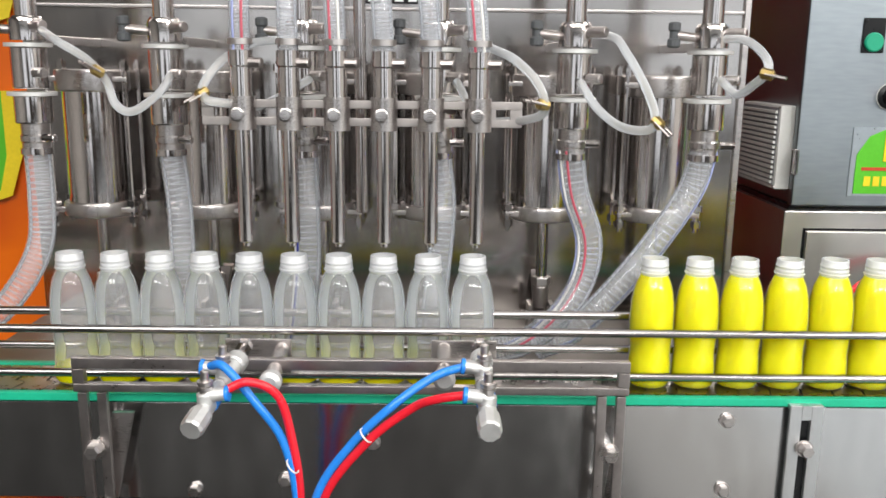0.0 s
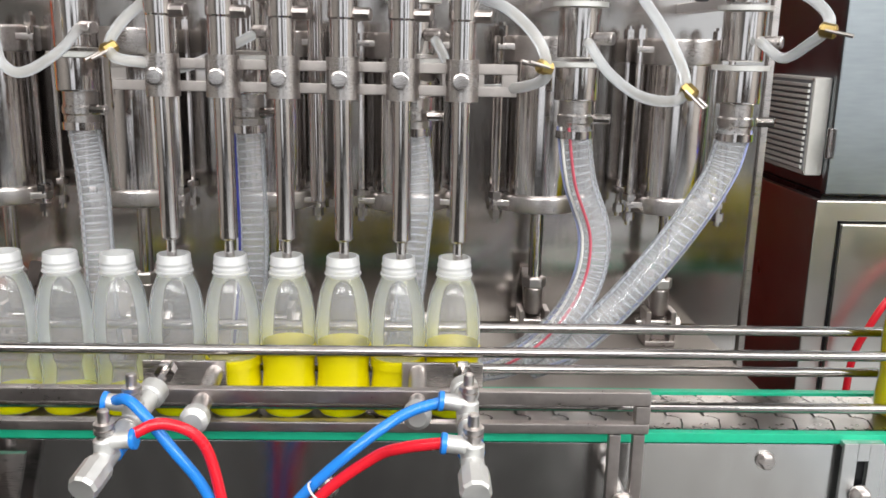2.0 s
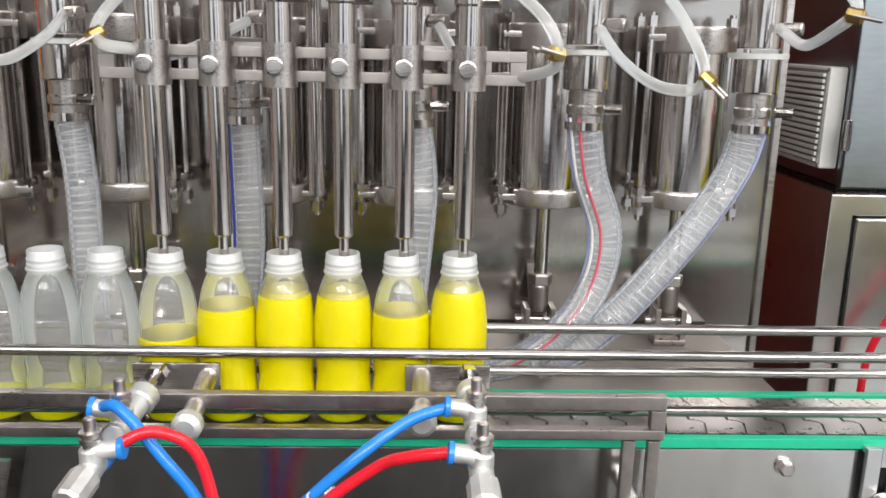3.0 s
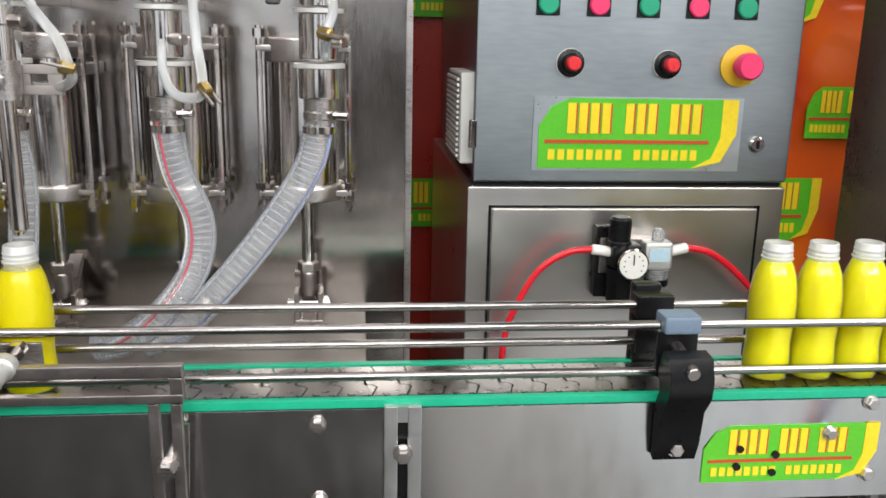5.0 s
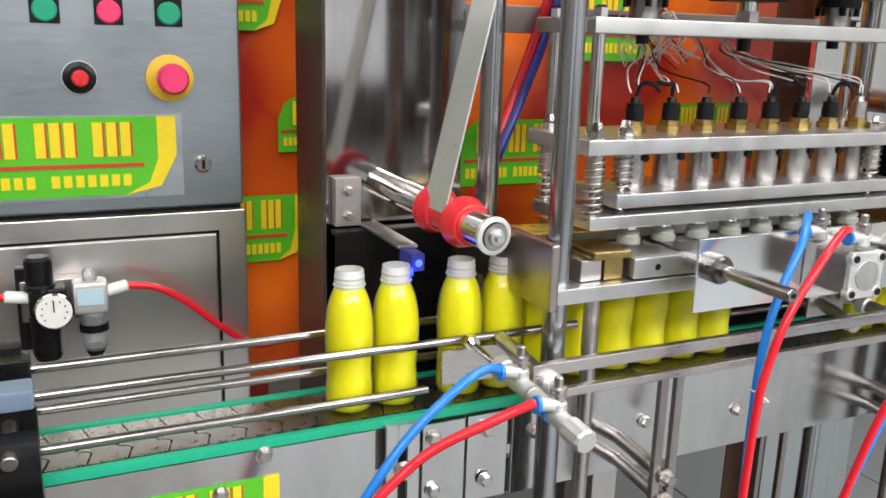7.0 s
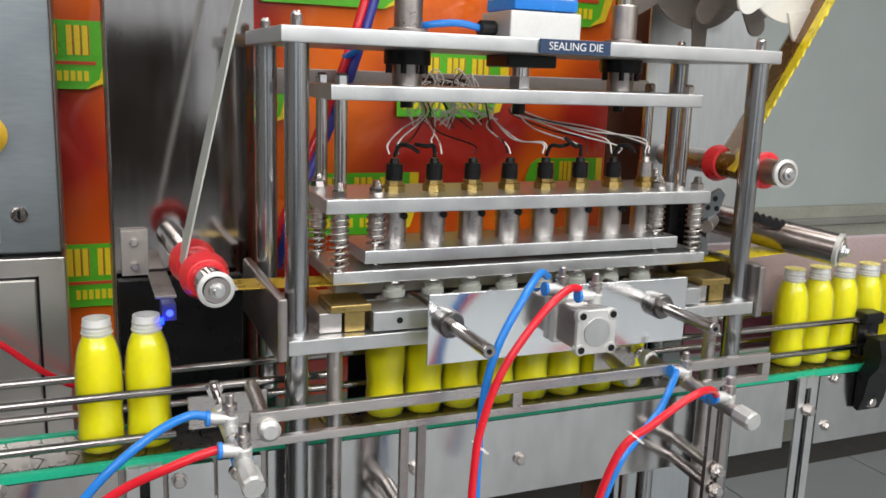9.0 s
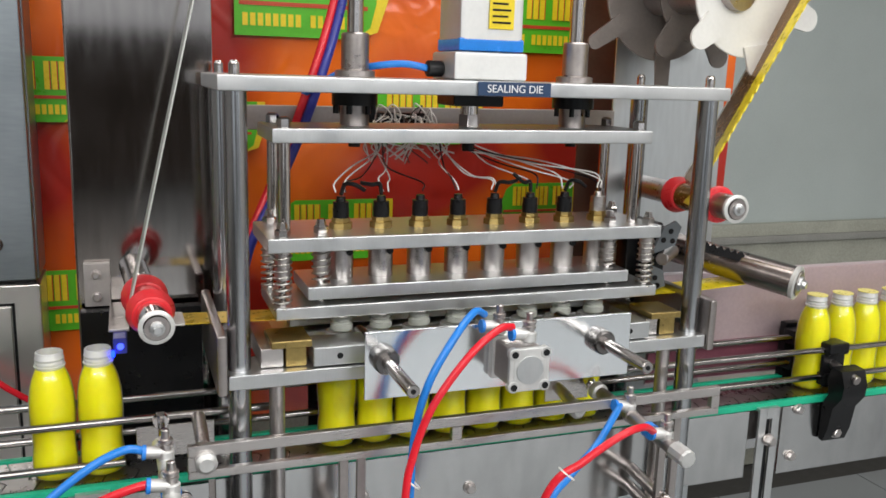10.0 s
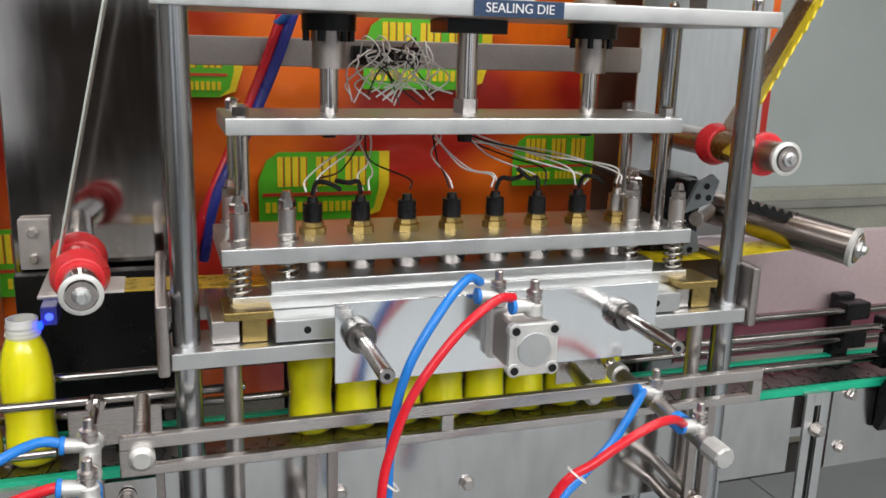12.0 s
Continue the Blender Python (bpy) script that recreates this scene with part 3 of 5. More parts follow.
# ---- control cabinet ----
def cabinet():
    c = thing("control_cabinet", "stainless steel control cabinet with push buttons, knobs and a door", "cabinet", (0.805, 1.47, 0))
    part("upper_body", box(0.572, 1.045, 1.362, 1.95, 1.033, 1.80, 0.003), CABINET, c)
    part("upper_door", box(0.562, 1.042, 1.342, 1.360, 1.034, 1.79, 0.004), CABINET, c, "scuffed bluish steel door")
    part("lower_body", box(0.556, 1.046, 1.350, 1.95, 0.0, 1.026, 0.003), SATIN, c)
    part("seam", box(0.565, 1.04, 1.358, 1.60, 1.026, 1.033, 0), BLACK, c, "dark gap between the two bodies")
    bm = bmesh.new()
    for x0, x1, z0, z1 in ((0.588, 0.592, 0.30, 0.998), (1.004, 1.008, 0.30, 0.998), (0.588, 1.008, 0.994, 0.998)):
        box(x0, x1, 1.3485, 1.351, z0, z1, 0, bm)
    part("door_gap", bm, BLACK, c, "dark gap round the lower door")
    part("lower_door", box(0.593, 1.003, 1.345, 1.3505, 0.30, 0.993, 0.002), SATIN, c, "plain stainless lower door")
    part("hinge", rod((0.560, 1.340, 1.085), (0.560, 1.340, 1.125), 0.006, 10, bev=0.001), CHROME, c)
    for k, (x, m) in enumerate(((0.662, GREENBUTTON), (0.735, PINK), (0.807, GREENBUTTON), (0.880, PINK), (0.952, GREENBUTTON))):
        b = part("push_button", lathe([(0.0145, 0), (0.0145, 0.006), (0.0125, 0.008)], (x, 1.342, 1.288), (0, -1, 0), 20), m, c, "coloured round push button")
        part("bezel", box(x - 0.017, x + 0.017, 1.3395, 1.3415, 1.272, 1.324, 0.001), BLACK, b, "black label plate behind the button")
    for x in (0.698, 0.841):
        k = part("selector_knob", lathe([(0.020, 0), (0.020, 0.004), (0.014, 0.006), (0.013, 0.012)], (x, 1.342, 1.207), (0, -1, 0), 20), BLACK, c, "black knob ring")
        part("knob_cap", lathe([(0.010, 0.012), (0.010, 0.026), (0.008, 0.028)], (x, 1.342, 1.207), (0, -1, 0), 16), RED, k, "red knob cap")
        part("dial_mark", lathe([(0.021, 0.0005), (0.021, 0.001)], (x, 1.342, 1.207), (0, -1, 0), 20), WHITE, k, "white dial ring")
    e = part("emergency_stop", lathe([(0.030, 0), (0.030, 0.004), (0.024, 0.006), (0.016, 0.008)], (0.950, 1.342, 1.207), (0, -1, 0), 24), YELLOWPAINT, c, "yellow ring of the emergency stop")
    part("stop_button", lathe([(0.014, 0.008), (0.014, 0.022), (0.0195, 0.024), (0.0195, 0.036), (0.016, 0.041)], (0.950, 1.342, 1.207), (0, -1, 0), 24), PINK, e, "pink-red mushroom button")
    k = part("lock", lathe([(0.0115, 0), (0.0115, 0.004), (0.009, 0.006)], (0.988, 1.342, 1.093), (0, -1, 0), 20), CHROME, c, "chrome key lock")
    part("keyhole", box(0.986, 0.990, 1.3345, 1.337, 1.087, 1.099, 0), BLACK, k)
    s = thing("sticker", "green and yellow company sticker on the control cabinet door", "sticker", (0.80, 1.34, 1.06))
    part("backing", box(0.648, 0.962, 1.3405, 1.3415, 1.052, 1.160, 0), STICKER, s, "pale clear backing film")
    emblem(s, 0.656, 0.954, 1.056, 1.158, 1.3402)


cabinet()


def regulator():
    r = thing("air_regulator", "air filter regulator with pressure gauge and clear bowls on the cabinet", "regulator", (0.80, 1.31, 0.86))
    part("mount", box(0.752, 0.84, 1.318, 1.344, 0.90, 0.955, 0.003), DARKSTEEL, r)
    part("body", box(0.762, 0.806, 1.285, 1.320, 0.915, 0.952, 0.005), BLACK, r)
    part("adjusting_knob", lathe([(0.015, 0), (0.0165, 0.004), (0.0165, 0.032), (0.013, 0.036)], (0.776, 1.302, 0.955), seg=20), BLACK, r, "black adjusting knob")
    part("filter_bowl", lathe([(0.013, 0), (0.016, 0.008), (0.017, 0.045), (0.019, 0.05)], (0.783, 1.302, 0.858), seg=20), GLASS, r, "clear filter bowl")
    part("bowl_guard", lathe([(0.0150, 0), (0.0182, 0.008), (0.0195, 0.058)], (0.780, 1.302, 0.856), seg=20), BLACK, r, "black guard over the filter bowl")
    part("knob_collar", lathe([(0.0185, 0), (0.0185, 0.006), (0.0165, 0.008)], (0.776, 1.302, 0.948), seg=20), BLACK, r)
    part("back_plate", box(0.748, 0.772, 1.322, 1.3435, 0.862, 0.972, 0.003), BLACK, r)
    part("oiler_head", box(0.812, 0.855, 1.288, 1.320, 0.912, 0.955, 0.006), CAST, r, "silver oiler head")
    part("oiler_bowl", lathe([(0.012, 0), (0.016, 0.006), (0.0165, 0.042), (0.018, 0.05)], (0.836, 1.302, 0.862), seg=20), GLASS, r, "clear oiler bowl")
    part("oiler_label", box(0.818, 0.849, 1.2868, 1.2878, 0.926, 0.946, 0), surface("pale_blue_label", (0.45, 0.62, 0.72), 0.4), r, "pale blue label")
    part("bowl_tip", lathe([(0.006, -0.012), (0.0115, -0.004), (0.0125, 0.004)], (0.836, 1.302, 0.862), seg=16), BLACK, r)
    part("bowl_cage", lathe([(0.0178, 0), (0.0178, 0.010)], (0.836, 1.302, 0.888), seg=20), BLACK, r)
    part("sight_dome", lathe([(0.009, 0), (0.009, 0.012), (0.005, 0.018)], (0.834, 1.302, 0.955), seg=14), GLASS, r)
    g = part("pressure_gauge", lathe([(0.012, 0), (0.0225, 0.004), (0.0235, 0.012), (0.0215, 0.014)], (0.790, 1.285, 0.926), (0, -1, 0), 24), CHROME, r, "round pressure gauge")
    part("dial", lathe([(0.0208, 0), (0.0208, 0.001)], (0.790, 1.2712, 0.926), (0, -1, 0), 24), WHITE, g, "white dial")
    bm = box(0.7893, 0.7907, 1.2688, 1.2698, 0.926, 0.940, 0)
    for k in range(9):
        w = radians(-130 + k * 32)
        box(0.790 + 0.0145 * math.sin(w) - 0.0008, 0.790 + 0.0145 * math.sin(w) + 0.0008, 1.2690, 1.2699, 0.926 + 0.0145 * math.cos(w) - 0.0008, 0.926 + 0.0145 * math.cos(w) + 0.0008, 0, bm)
    part("needle", bm, BLACK, g, "black needle and scale marks")
    part("elbow", rod((0.735, 1.302, 0.942), (0.765, 1.302, 0.938), 0.008, 12, bev=0.002), WHITE, r)
    part("elbow", rod((0.852, 1.302, 0.938), (0.880, 1.302, 0.944), 0.008, 12, bev=0.002), WHITE, r)
    for pts in ([(0.738, 1.302, 0.942), (0.70, 1.305, 0.936), (0.66, 1.31, 0.908), (0.63, 1.31, 0.857), (0.612, 1.31, 0.80), (0.606, 1.30, 0.68)], [(0.876, 1.302, 0.944), (0.915, 1.305, 0.936), (0.955, 1.31, 0.910), (1.0, 1.315, 0.868), (1.05, 1.33, 0.83), (1.10, 1.36, 0.82)]):
        tagged(part("air_tube", sweep(pts, 0.0050, 12), REDTUBE), "red plastic air tube at the regulator", "tube", "air tubes")


regulator()


def vent_box():
    v = thing("vent_box", "white plastic louvred vent box on the flank of the control cabinet", "vent", (0.558, 1.46, 1.06))
    part("housing", box(0.5455, 0.5705, 1.376, 1.548, 1.056, 1.190, 0.003), WHITE, v)
    for k in range(15):
        part("louvre", box(0.5405, 0.5453, 1.384, 1.536, 1.065 + k * 0.008, 1.0695 + k * 0.008, 0.0005), WHITE, v)
    # shade between the louvres drawn as a grey sheet
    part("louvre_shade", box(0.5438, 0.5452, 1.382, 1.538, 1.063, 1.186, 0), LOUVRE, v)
    for z in (1.0605, 1.1865):
        part("screw", lathe([(0.0025, 0), (0.0025, 0.001)], (0.5455, 1.38, z), (-1, 0, 0), 10), DARKSTEEL, v)


vent_box()


# ---- printed banners behind the machines ----
def banner(x0, x1, y, z0, z1, marks, mat=VINYL, cut=(99, 0)):
    b = thing("banner", "glossy orange vinyl banner printed with green and yellow company marks" if mat is VINYL else "orange vinyl banner coloured dark for shade, green marks, behind the cabinet", "banner", ((x0 + x1) / 2, y, z0), "printed banners")
    bm = bmesh.new()
    n, m = 40, 20
    grid = [[bm.verts.new((x0 + (x1 - x0) * i / n, y + 0.005 * noise.noise(Vector((i * 0.35 + x0 * 9, j * 0.3, 0))) + 0.004 * abs(noise.noise(Vector((i * 0.22 + j * 0.45, j * 0.2 - i * 0.1, x0)))), z0 + (z1 - z0) * j / m)) for i in range(n + 1)] for j in range(m + 1)]
    for j in range(m):
        for i in range(n):
            if grid[j][i].co.x > cut[0] and grid[j][i].co.z < cut[1]:
                continue
            bm.faces.new((grid[j][i], grid[j][i + 1], grid[j + 1][i + 1], grid[j + 1][i]))
    bmesh.ops.delete(bm, geom=[v for v in bm.verts if not v.link_faces], context="VERTS")
    back = bmesh.ops.extrude_face_region(bm, geom=bm.faces[:])["geom"]
    bmesh.ops.translate(bm, vec=(0, 0.003, 0), verts=[g for g in back if isinstance(g, bmesh.types.BMVert)])
    part("vinyl", bm, mat, b, "creased vinyl sheet", 60)
    for mx, mz, mw in marks:
        emblem(b, mx, mx + mw, mz, mz + mw * 0.52, y - 0.008)
    return b


banner(1.02, 2.40, 1.46, 0.72, 1.75, [(2.22, 1.45, 0.16), (1.43, 1.022, 0.215), (1.868, 1.070, 0.17), (1.24, 1.22, 0.17), (1.60, 1.235, 0.22), (1.36, 1.42, 0.27), (1.80, 1.41, 0.24), (0.93, 1.27, 0.20), (0.96, 0.92, 0.20), (1.12, 1.09, 0.16)], cut=(2.17, 1.10))
banner(-1.7, -0.63, 1.56, 0.0, 1.9, [(-1.14, 0.985, 0.40), (-1.08, 1.30, 0.36), (-1.5, 0.62, 0.40)])
# same orange vinyl, its shade in the gap painted as dark red
banner(-0.15, 1.25, 2.10, 0.0, 1.9, [(0.43, 1.28, 0.22), (0.43, 0.80, 0.22)], SHADEDVINYL)


# ---- filling machine ----
INLET_X = [-0.522 + 0.1745 * k for k in range(6)]
CYL_X = [-0.499 + 0.1650 * k for k in range(6)]
NOZ_X = [0.048 - 0.0547 * k for k in range(6)]


def filling_panel():
    p = thing("filling_machine", "tall stainless steel back panel of the filling machine", "machine", (-0.08, 1.36, 0))
    part("back_panel", box(-0.63, 0.47, 1.345, 1.352, 0.30, 1.75, 0.002), SHEET, p, "mirror-like stainless sheet with smudges")
    part("edge_fold", box(0.463, 0.472, 1.338, 1.3445, 0.30, 1.75, 0.001), STEEL, p)
    part("cross_trim", box(-0.63, 0.462, 1.338, 1.3445, 1.326, 1.331, 0.001), STEEL, p)
    l = part("name_label", box(-0.115, -0.005, 1.3425, 1.3445, 1.336, 1.356, 0), BLACK, p, "black name label with plain white bars")
    for k in range(5):
        part("print_bar", box(-0.105 + 0.02 * k, -0.092 + 0.02 * k, 1.3415, 1.3424, 1.339, 1.352, 0), INK, l)
    part("back_body", box(-0.62, 0.45, 1.353, 1.50, 0.0, 1.75, 0.004), STEEL, p)
    part("tray", box(-0.63, 0.405, 1.085, 1.337, 0.838, 0.846, 0.003), TAUPE, p, "flat dull drip tray")
    part("tray_lip", box(-0.63, 0.405, 1.080, 1.085, 0.838, 0.858, 0.001), SHEET, p)


filling_panel()


def dosing_cylinder():
    c = thing("dosing_cylinder", "polished steel dosing cylinder with flanges, tie rods and a piston rod", "cylinder", (0, 0, 0), "dosing cylinders of the filling machine")
    part("barrel", lathe([(0.0435, 1.045), (0.0435, 1.205)], seg=32), CHROME, c)
    part("flange", lathe([(0.050, 1.025), (0.0515, 1.028), (0.0515, 1.042), (0.050, 1.045)], seg=32), STEEL, c)
    part("flange", lathe([(0.050, 1.205), (0.0515, 1.208), (0.0515, 1.232), (0.050, 1.235)], seg=32), STEEL, c)
    for dx, dy in ((-0.056, -0.028), (0.056, -0.028), (-0.056, 0.028), (0.056, 0.028)):
        t = part("tie_rod", rod((dx, dy, 1.01), (dx, dy, 1.25), 0.0042, 10), CHROME, c)
        for z0, z1, r in ((1.041, 1.049, 0.009), (1.016, 1.026, 0.0075), (1.234, 1.246, 0.0075)):
            part("nut", rod((dx, dy, z0), (dx, dy, z1), r, 6), CHROME, t, "", 20)
    bm = box(-0.060, 0.060, -0.032, -0.025, 1.031, 1.039, 0.0015)
    part("lug", bm, STEEL, c)
    part("lug", box(-0.060, 0.060, -0.032, -0.025, 1.218, 1.226, 0.0015), STEEL, c)
    part("piston_rod", rod((0, 0, 0.915), (0, 0, 1.026), 0.0085, 14), CHROME, c)
    part("lock_nut", lathe([(0.0140, 0.921), (0.0150, 0.9225), (0.0150, 0.9325), (0.0140, 0.934)], seg=6), STEEL, c, "", 20)
    part("rod_end", lathe([(0.0105, 0.886), (0.0115, 0.890), (0.0115, 0.917), (0.0100, 0.920)], seg=14), DARKSTEEL, c)
    bm = box(-0.020, -0.0125, -0.016, 0.016, 0.852, 0.893, 0.002)
    box(0.0125, 0.020, -0.016, 0.016, 0.852, 0.893, 0.002, bm)
    box(-0.020, 0.020, -0.018, 0.018, 0.8462, 0.8535, 0.002, bm)
    part("clevis", bm, DARKSTEEL, c, "dull steel fork")
    part("clevis_pin", rod((-0.030, 0, 0.874), (0.030, 0, 0.874), 0.0055, 12, bev=0.001), CHROME, c)
    part("clevis_nut", rod((0.0205, 0, 0.874), (0.0275, 0, 0.874), 0.0095, 6), STEEL, c, "", 20)
    part("link_arm", prism([(-0.012, 0.866), (0.062, 0.930), (0.066, 0.917), (-0.006, 0.852)], -0.0085, 0.0085, "yz"), DARKSTEEL, c, "slanting dull link arm")
    return c


src = dosing_cylinder()
for x in CYL_X[1:]:
    copy_thing(src, pose(x, 1.272, 0))
src.matrix_basis = pose(CYL_X[0], 1.272, 0)


def inlet():
    v = thing("inlet_valve", "polished tubular inlet valve with clamps and ports", "valve", (0, 0, 0), "inlet valves of the filling machine")
    part("body", lathe([(0.0215, 1.212), (0.0225, 1.214), (0.0225, 1.262), (0.0215, 1.264)], seg=24), CHROME, v)
    part("collar", lathe([(0.030, 1.203), (0.030, 1.208)], seg=24), FLANGE, v)
    part("collar", lathe([(0.029, 1.264), (0.029, 1.269)], seg=24), FLANGE, v)
    part("lower_body", lathe([(0.0225, 1.168), (0.0235, 1.170), (0.0235, 1.202)], seg=24), CHROME, v)
    part("upper_body", lathe([(0.0215, 1.272), (0.0215, 1.296), (0.018, 1.302)], seg=24), CHROME, v)
    part("pipe", rod((0, 0, 1.30), (0, 0, 1.60), 0.0135, 18), CHROME, v)
    part("hose_tail", lathe([(0.0175, 1.135), (0.0175, 1.143), (0.019, 1.145), (0.019, 1.152), (0.0175, 1.154), (0.0175, 1.168)], seg=20), STEEL, v)
    part("hose_clamp", lathe([(0.020, 1.128), (0.020, 1.136)], seg=20), CHROME, v)
    part("clamp_screw", rod((0.016, -0.016, 1.150), (0.034, -0.02, 1.150), 0.0055, 10, bev=0.001), CHROME, v)
    part("port", rod((0.014, -0.018, 1.232), (0.03, -0.03, 1.232), 0.0065, 12, bev=0.001), STEEL, v)
    part("port", rod((0.012, -0.012, 1.290), (0.034, -0.03, 1.290), 0.0065, 12, bev=0.001), DARKSTEEL, v)
    t = part("side_valve", rod((-0.02, 0, 1.285), (-0.052, -0.006, 1.288), 0.0058, 12, bev=0.001), DARKSTEEL, v, "dark side fitting")
    part("valve_body", lathe([(0.0060, 0), (0.0085, 0.002), (0.0085, 0.010), (0.0060, 0.012), (0.0060, 0.020), (0.0080, 0.022), (0.0080, 0.030), (0.0055, 0.032)], (-0.050, -0.006, 1.272), seg=12), DARKGREY, t, "dark knurled valve body", 20)
    part("bracket", box(-0.012, 0.012, 0.015, 0.215, 1.268, 1.280, 0.002), STEEL, v)
    return v


src = inlet()
for x in INLET_X[1:]:
    copy_thing(src, pose(x, 1.13, 0))
src.matrix_basis = pose(INLET_X[0], 1.13, 0)


def ribbed_hose(pts, r=0.0165, stripe=None, label="clear ribbed suction hose", side=(0, -1, 0)):
    h = thing("product_hose", label, "hose", pts[-1], "clear product hoses")
    part("wall", sweep(pts, r, 16, 10), HOSE, h, "", 60)
    part("spiral", helix(pts, r * 1.0, 0.0008, 0.0078), RIB, h, "raised spiral of the hose", 60)
    if stripe:
        for off, m in stripe:
            w = Vector((math.sin(radians(off)), -math.cos(radians(off)), 0)) * (r * 1.02)
            part("stripe", sweep([Vector(p) + w for p in pts], 0.0016, 8, 10), m, h, "printed colour stripe", 60)
    return h


Z0 = 1.14
ribbed_hose([(INLET_X[0], 1.13, Z0), (-0.520, 1.125, 1.07), (-0.524, 1.12, 1.01), (-0.550, 1.11, 0.955), (-0.595, 1.10, 0.905), (-0.66, 1.10, 0.87)])
ribbed_hose([(INLET_X[1], 1.13, Z0), (-0.340, 1.128, 1.07), (-0.338, 1.125, 1.0), (-0.336, 1.12, 0.93), (-0.335, 1.13, 0.868)])
ribbed_hose([(INLET_X[2], 1.13, Z0), (-0.171, 1.128, 1.07), (-0.170, 1.125, 1.0), (-0.175, 1.12, 0.93), (-0.185, 1.13, 0.868)], stripe=[(-50, DARKBLUE), (-75, WHITE)])
ribbed_hose([(INLET_X[3], 1.13, Z0), (0.010, 1.128, 1.07), (0.006, 1.125, 1.0), (-0.002, 1.12, 0.93), (-0.015, 1.13, 0.868)])
ribbed_hose([(INLET_X[4], 1.13, Z0), (0.186, 1.13, 1.08), (0.207, 1.135, 1.02), (0.200, 1.13, 0.965), (0.165, 1.115, 0.915), (0.12, 1.115, 0.880), (0.08, 1.12, 0.868)], 0.0175, [(-28, ROSE), (-62, WHITE), (-88, LAVENDER)], "clear ribbed hose with red and white stripes")
ribbed_hose([(INLET_X[5], 1.13, Z0), (0.338, 1.13, 1.09), (0.305, 1.125, 1.035), (0.26, 1.12, 0.975), (0.215, 1.115, 0.925), (0.175, 1.12, 0.887), (0.14, 1.13, 0.868)], 0.0175, [(60, LAVENDER)], "clear ribbed hose with a blue stripe")


def nozzle(k, x):
    z = thing("filling_nozzle", "straight polished steel filling nozzle with clamp and hose", "nozzle", (x, Y_B, 1.04), "filling nozzles over the bottles")
    lean = -0.010 + 0.002 * k
    part("tube", rod((x, Y_B, 1.038), (x - 0.001, Y_B, 1.25), 0.0088, 16, bev=0.002), CHROME, z)
    part("clamp", lathe([(0.0155, 1.172), (0.0155, 1.210)], (x, Y_B, 0), seg=20), STEEL, z)
    part("clamp_screw", lathe([(0.008, 0), (0.008, 0.005), (0.006, 0.006)], (x - 0.002, Y_B - 0.0152, 1.190), (0, -1, 0), 14), STEEL, z)
    part("sleeve", lathe([(0.0125, 1.210), (0.0125, 1.243), (0.014, 1.245), (0.014, 1.262)], (x, Y_B, 0), seg=18), CHROME, z)
    part("valve_screw", rod((x, Y_B, 1.248), (x + 0.026, Y_B - 0.008, 1.248), 0.006, 10, bev=0.001), DARKSTEEL, z)
    part("hose_clip", lathe([(0.0145, 1.268), (0.0145, 1.275)], (x, Y_B, 0), seg=18), STEEL, z)
    top = [(x, Y_B, 1.262), (x + lean * 0.3, Y_B, 1.30), (x + lean, Y_B + 0.01, 1.36), (x + lean * 2, Y_B + 0.04, 1.46), (x + lean * 3, Y_B + 0.10, 1.56)]
    h = part("hose", sweep(top, 0.0118, 14, 8), HOSE, z, "clear hose on the nozzle", 60)
    part("spiral", helix(top, 0.0119, 0.0008, 0.0075), RIB, h, "", 60)
    if k in (0, 3, 5):
        part("stripe", sweep([Vector(p) + Vector((-0.005, -0.0112, 0)) for p in top], 0.0014, 8, 8), ROSE if k != 5 else LAVENDER, h, "", 60)
        part("stripe", sweep([Vector(p) + Vector((0.005, -0.0112, 0)) for p in top], 0.0016, 8, 8), ROSE if k == 5 else WHITE, h, "", 60)
    tip = part("valve_tip", rod((x, Y_B, 1.012), (x, Y_B, 1.06), 0.0048, 12), CHROME, z, "thin valve tip that comes out to pour")
    return tip


TIPS = [nozzle(k, x) for k, x in enumerate(NOZ_X)]

BAR = thing("nozzle_bar", "slotted stainless bar that carries the filling nozzles", "bar", (-0.09, 1.01, 1.18))
bm = bmesh.new()
for z0, z1 in ((1.176, 1.1855), (1.1965, 1.206)):
    box(-0.275, 0.100, 1.018, 1.024, z0, z1, 0.001, bm)
for x in (-0.275, -0.232, -0.180, -0.125, -0.070, -0.016, 0.030, 0.055, 0.086):
    box(x, x + 0.014, 1.018, 1.024, 1.1855, 1.1965, 0, bm)
part("slotted_bar", bm, BARSTEEL, BAR)
for x in (-0.20, 0.03):
    part("support_arm", box(x, x + 0.022, 1.024, 1.34, 1.184, 1.198, 0.002), STEEL, BAR)

STUB = part("drain_tube", rod((-0.093, 1.075, 1.064), (-0.095, 1.075, 1.34), 0.0075, 14, bev=0.001), CHROME)
tagged(STUB, "short polished steel tube hanging behind the nozzles", "tube")


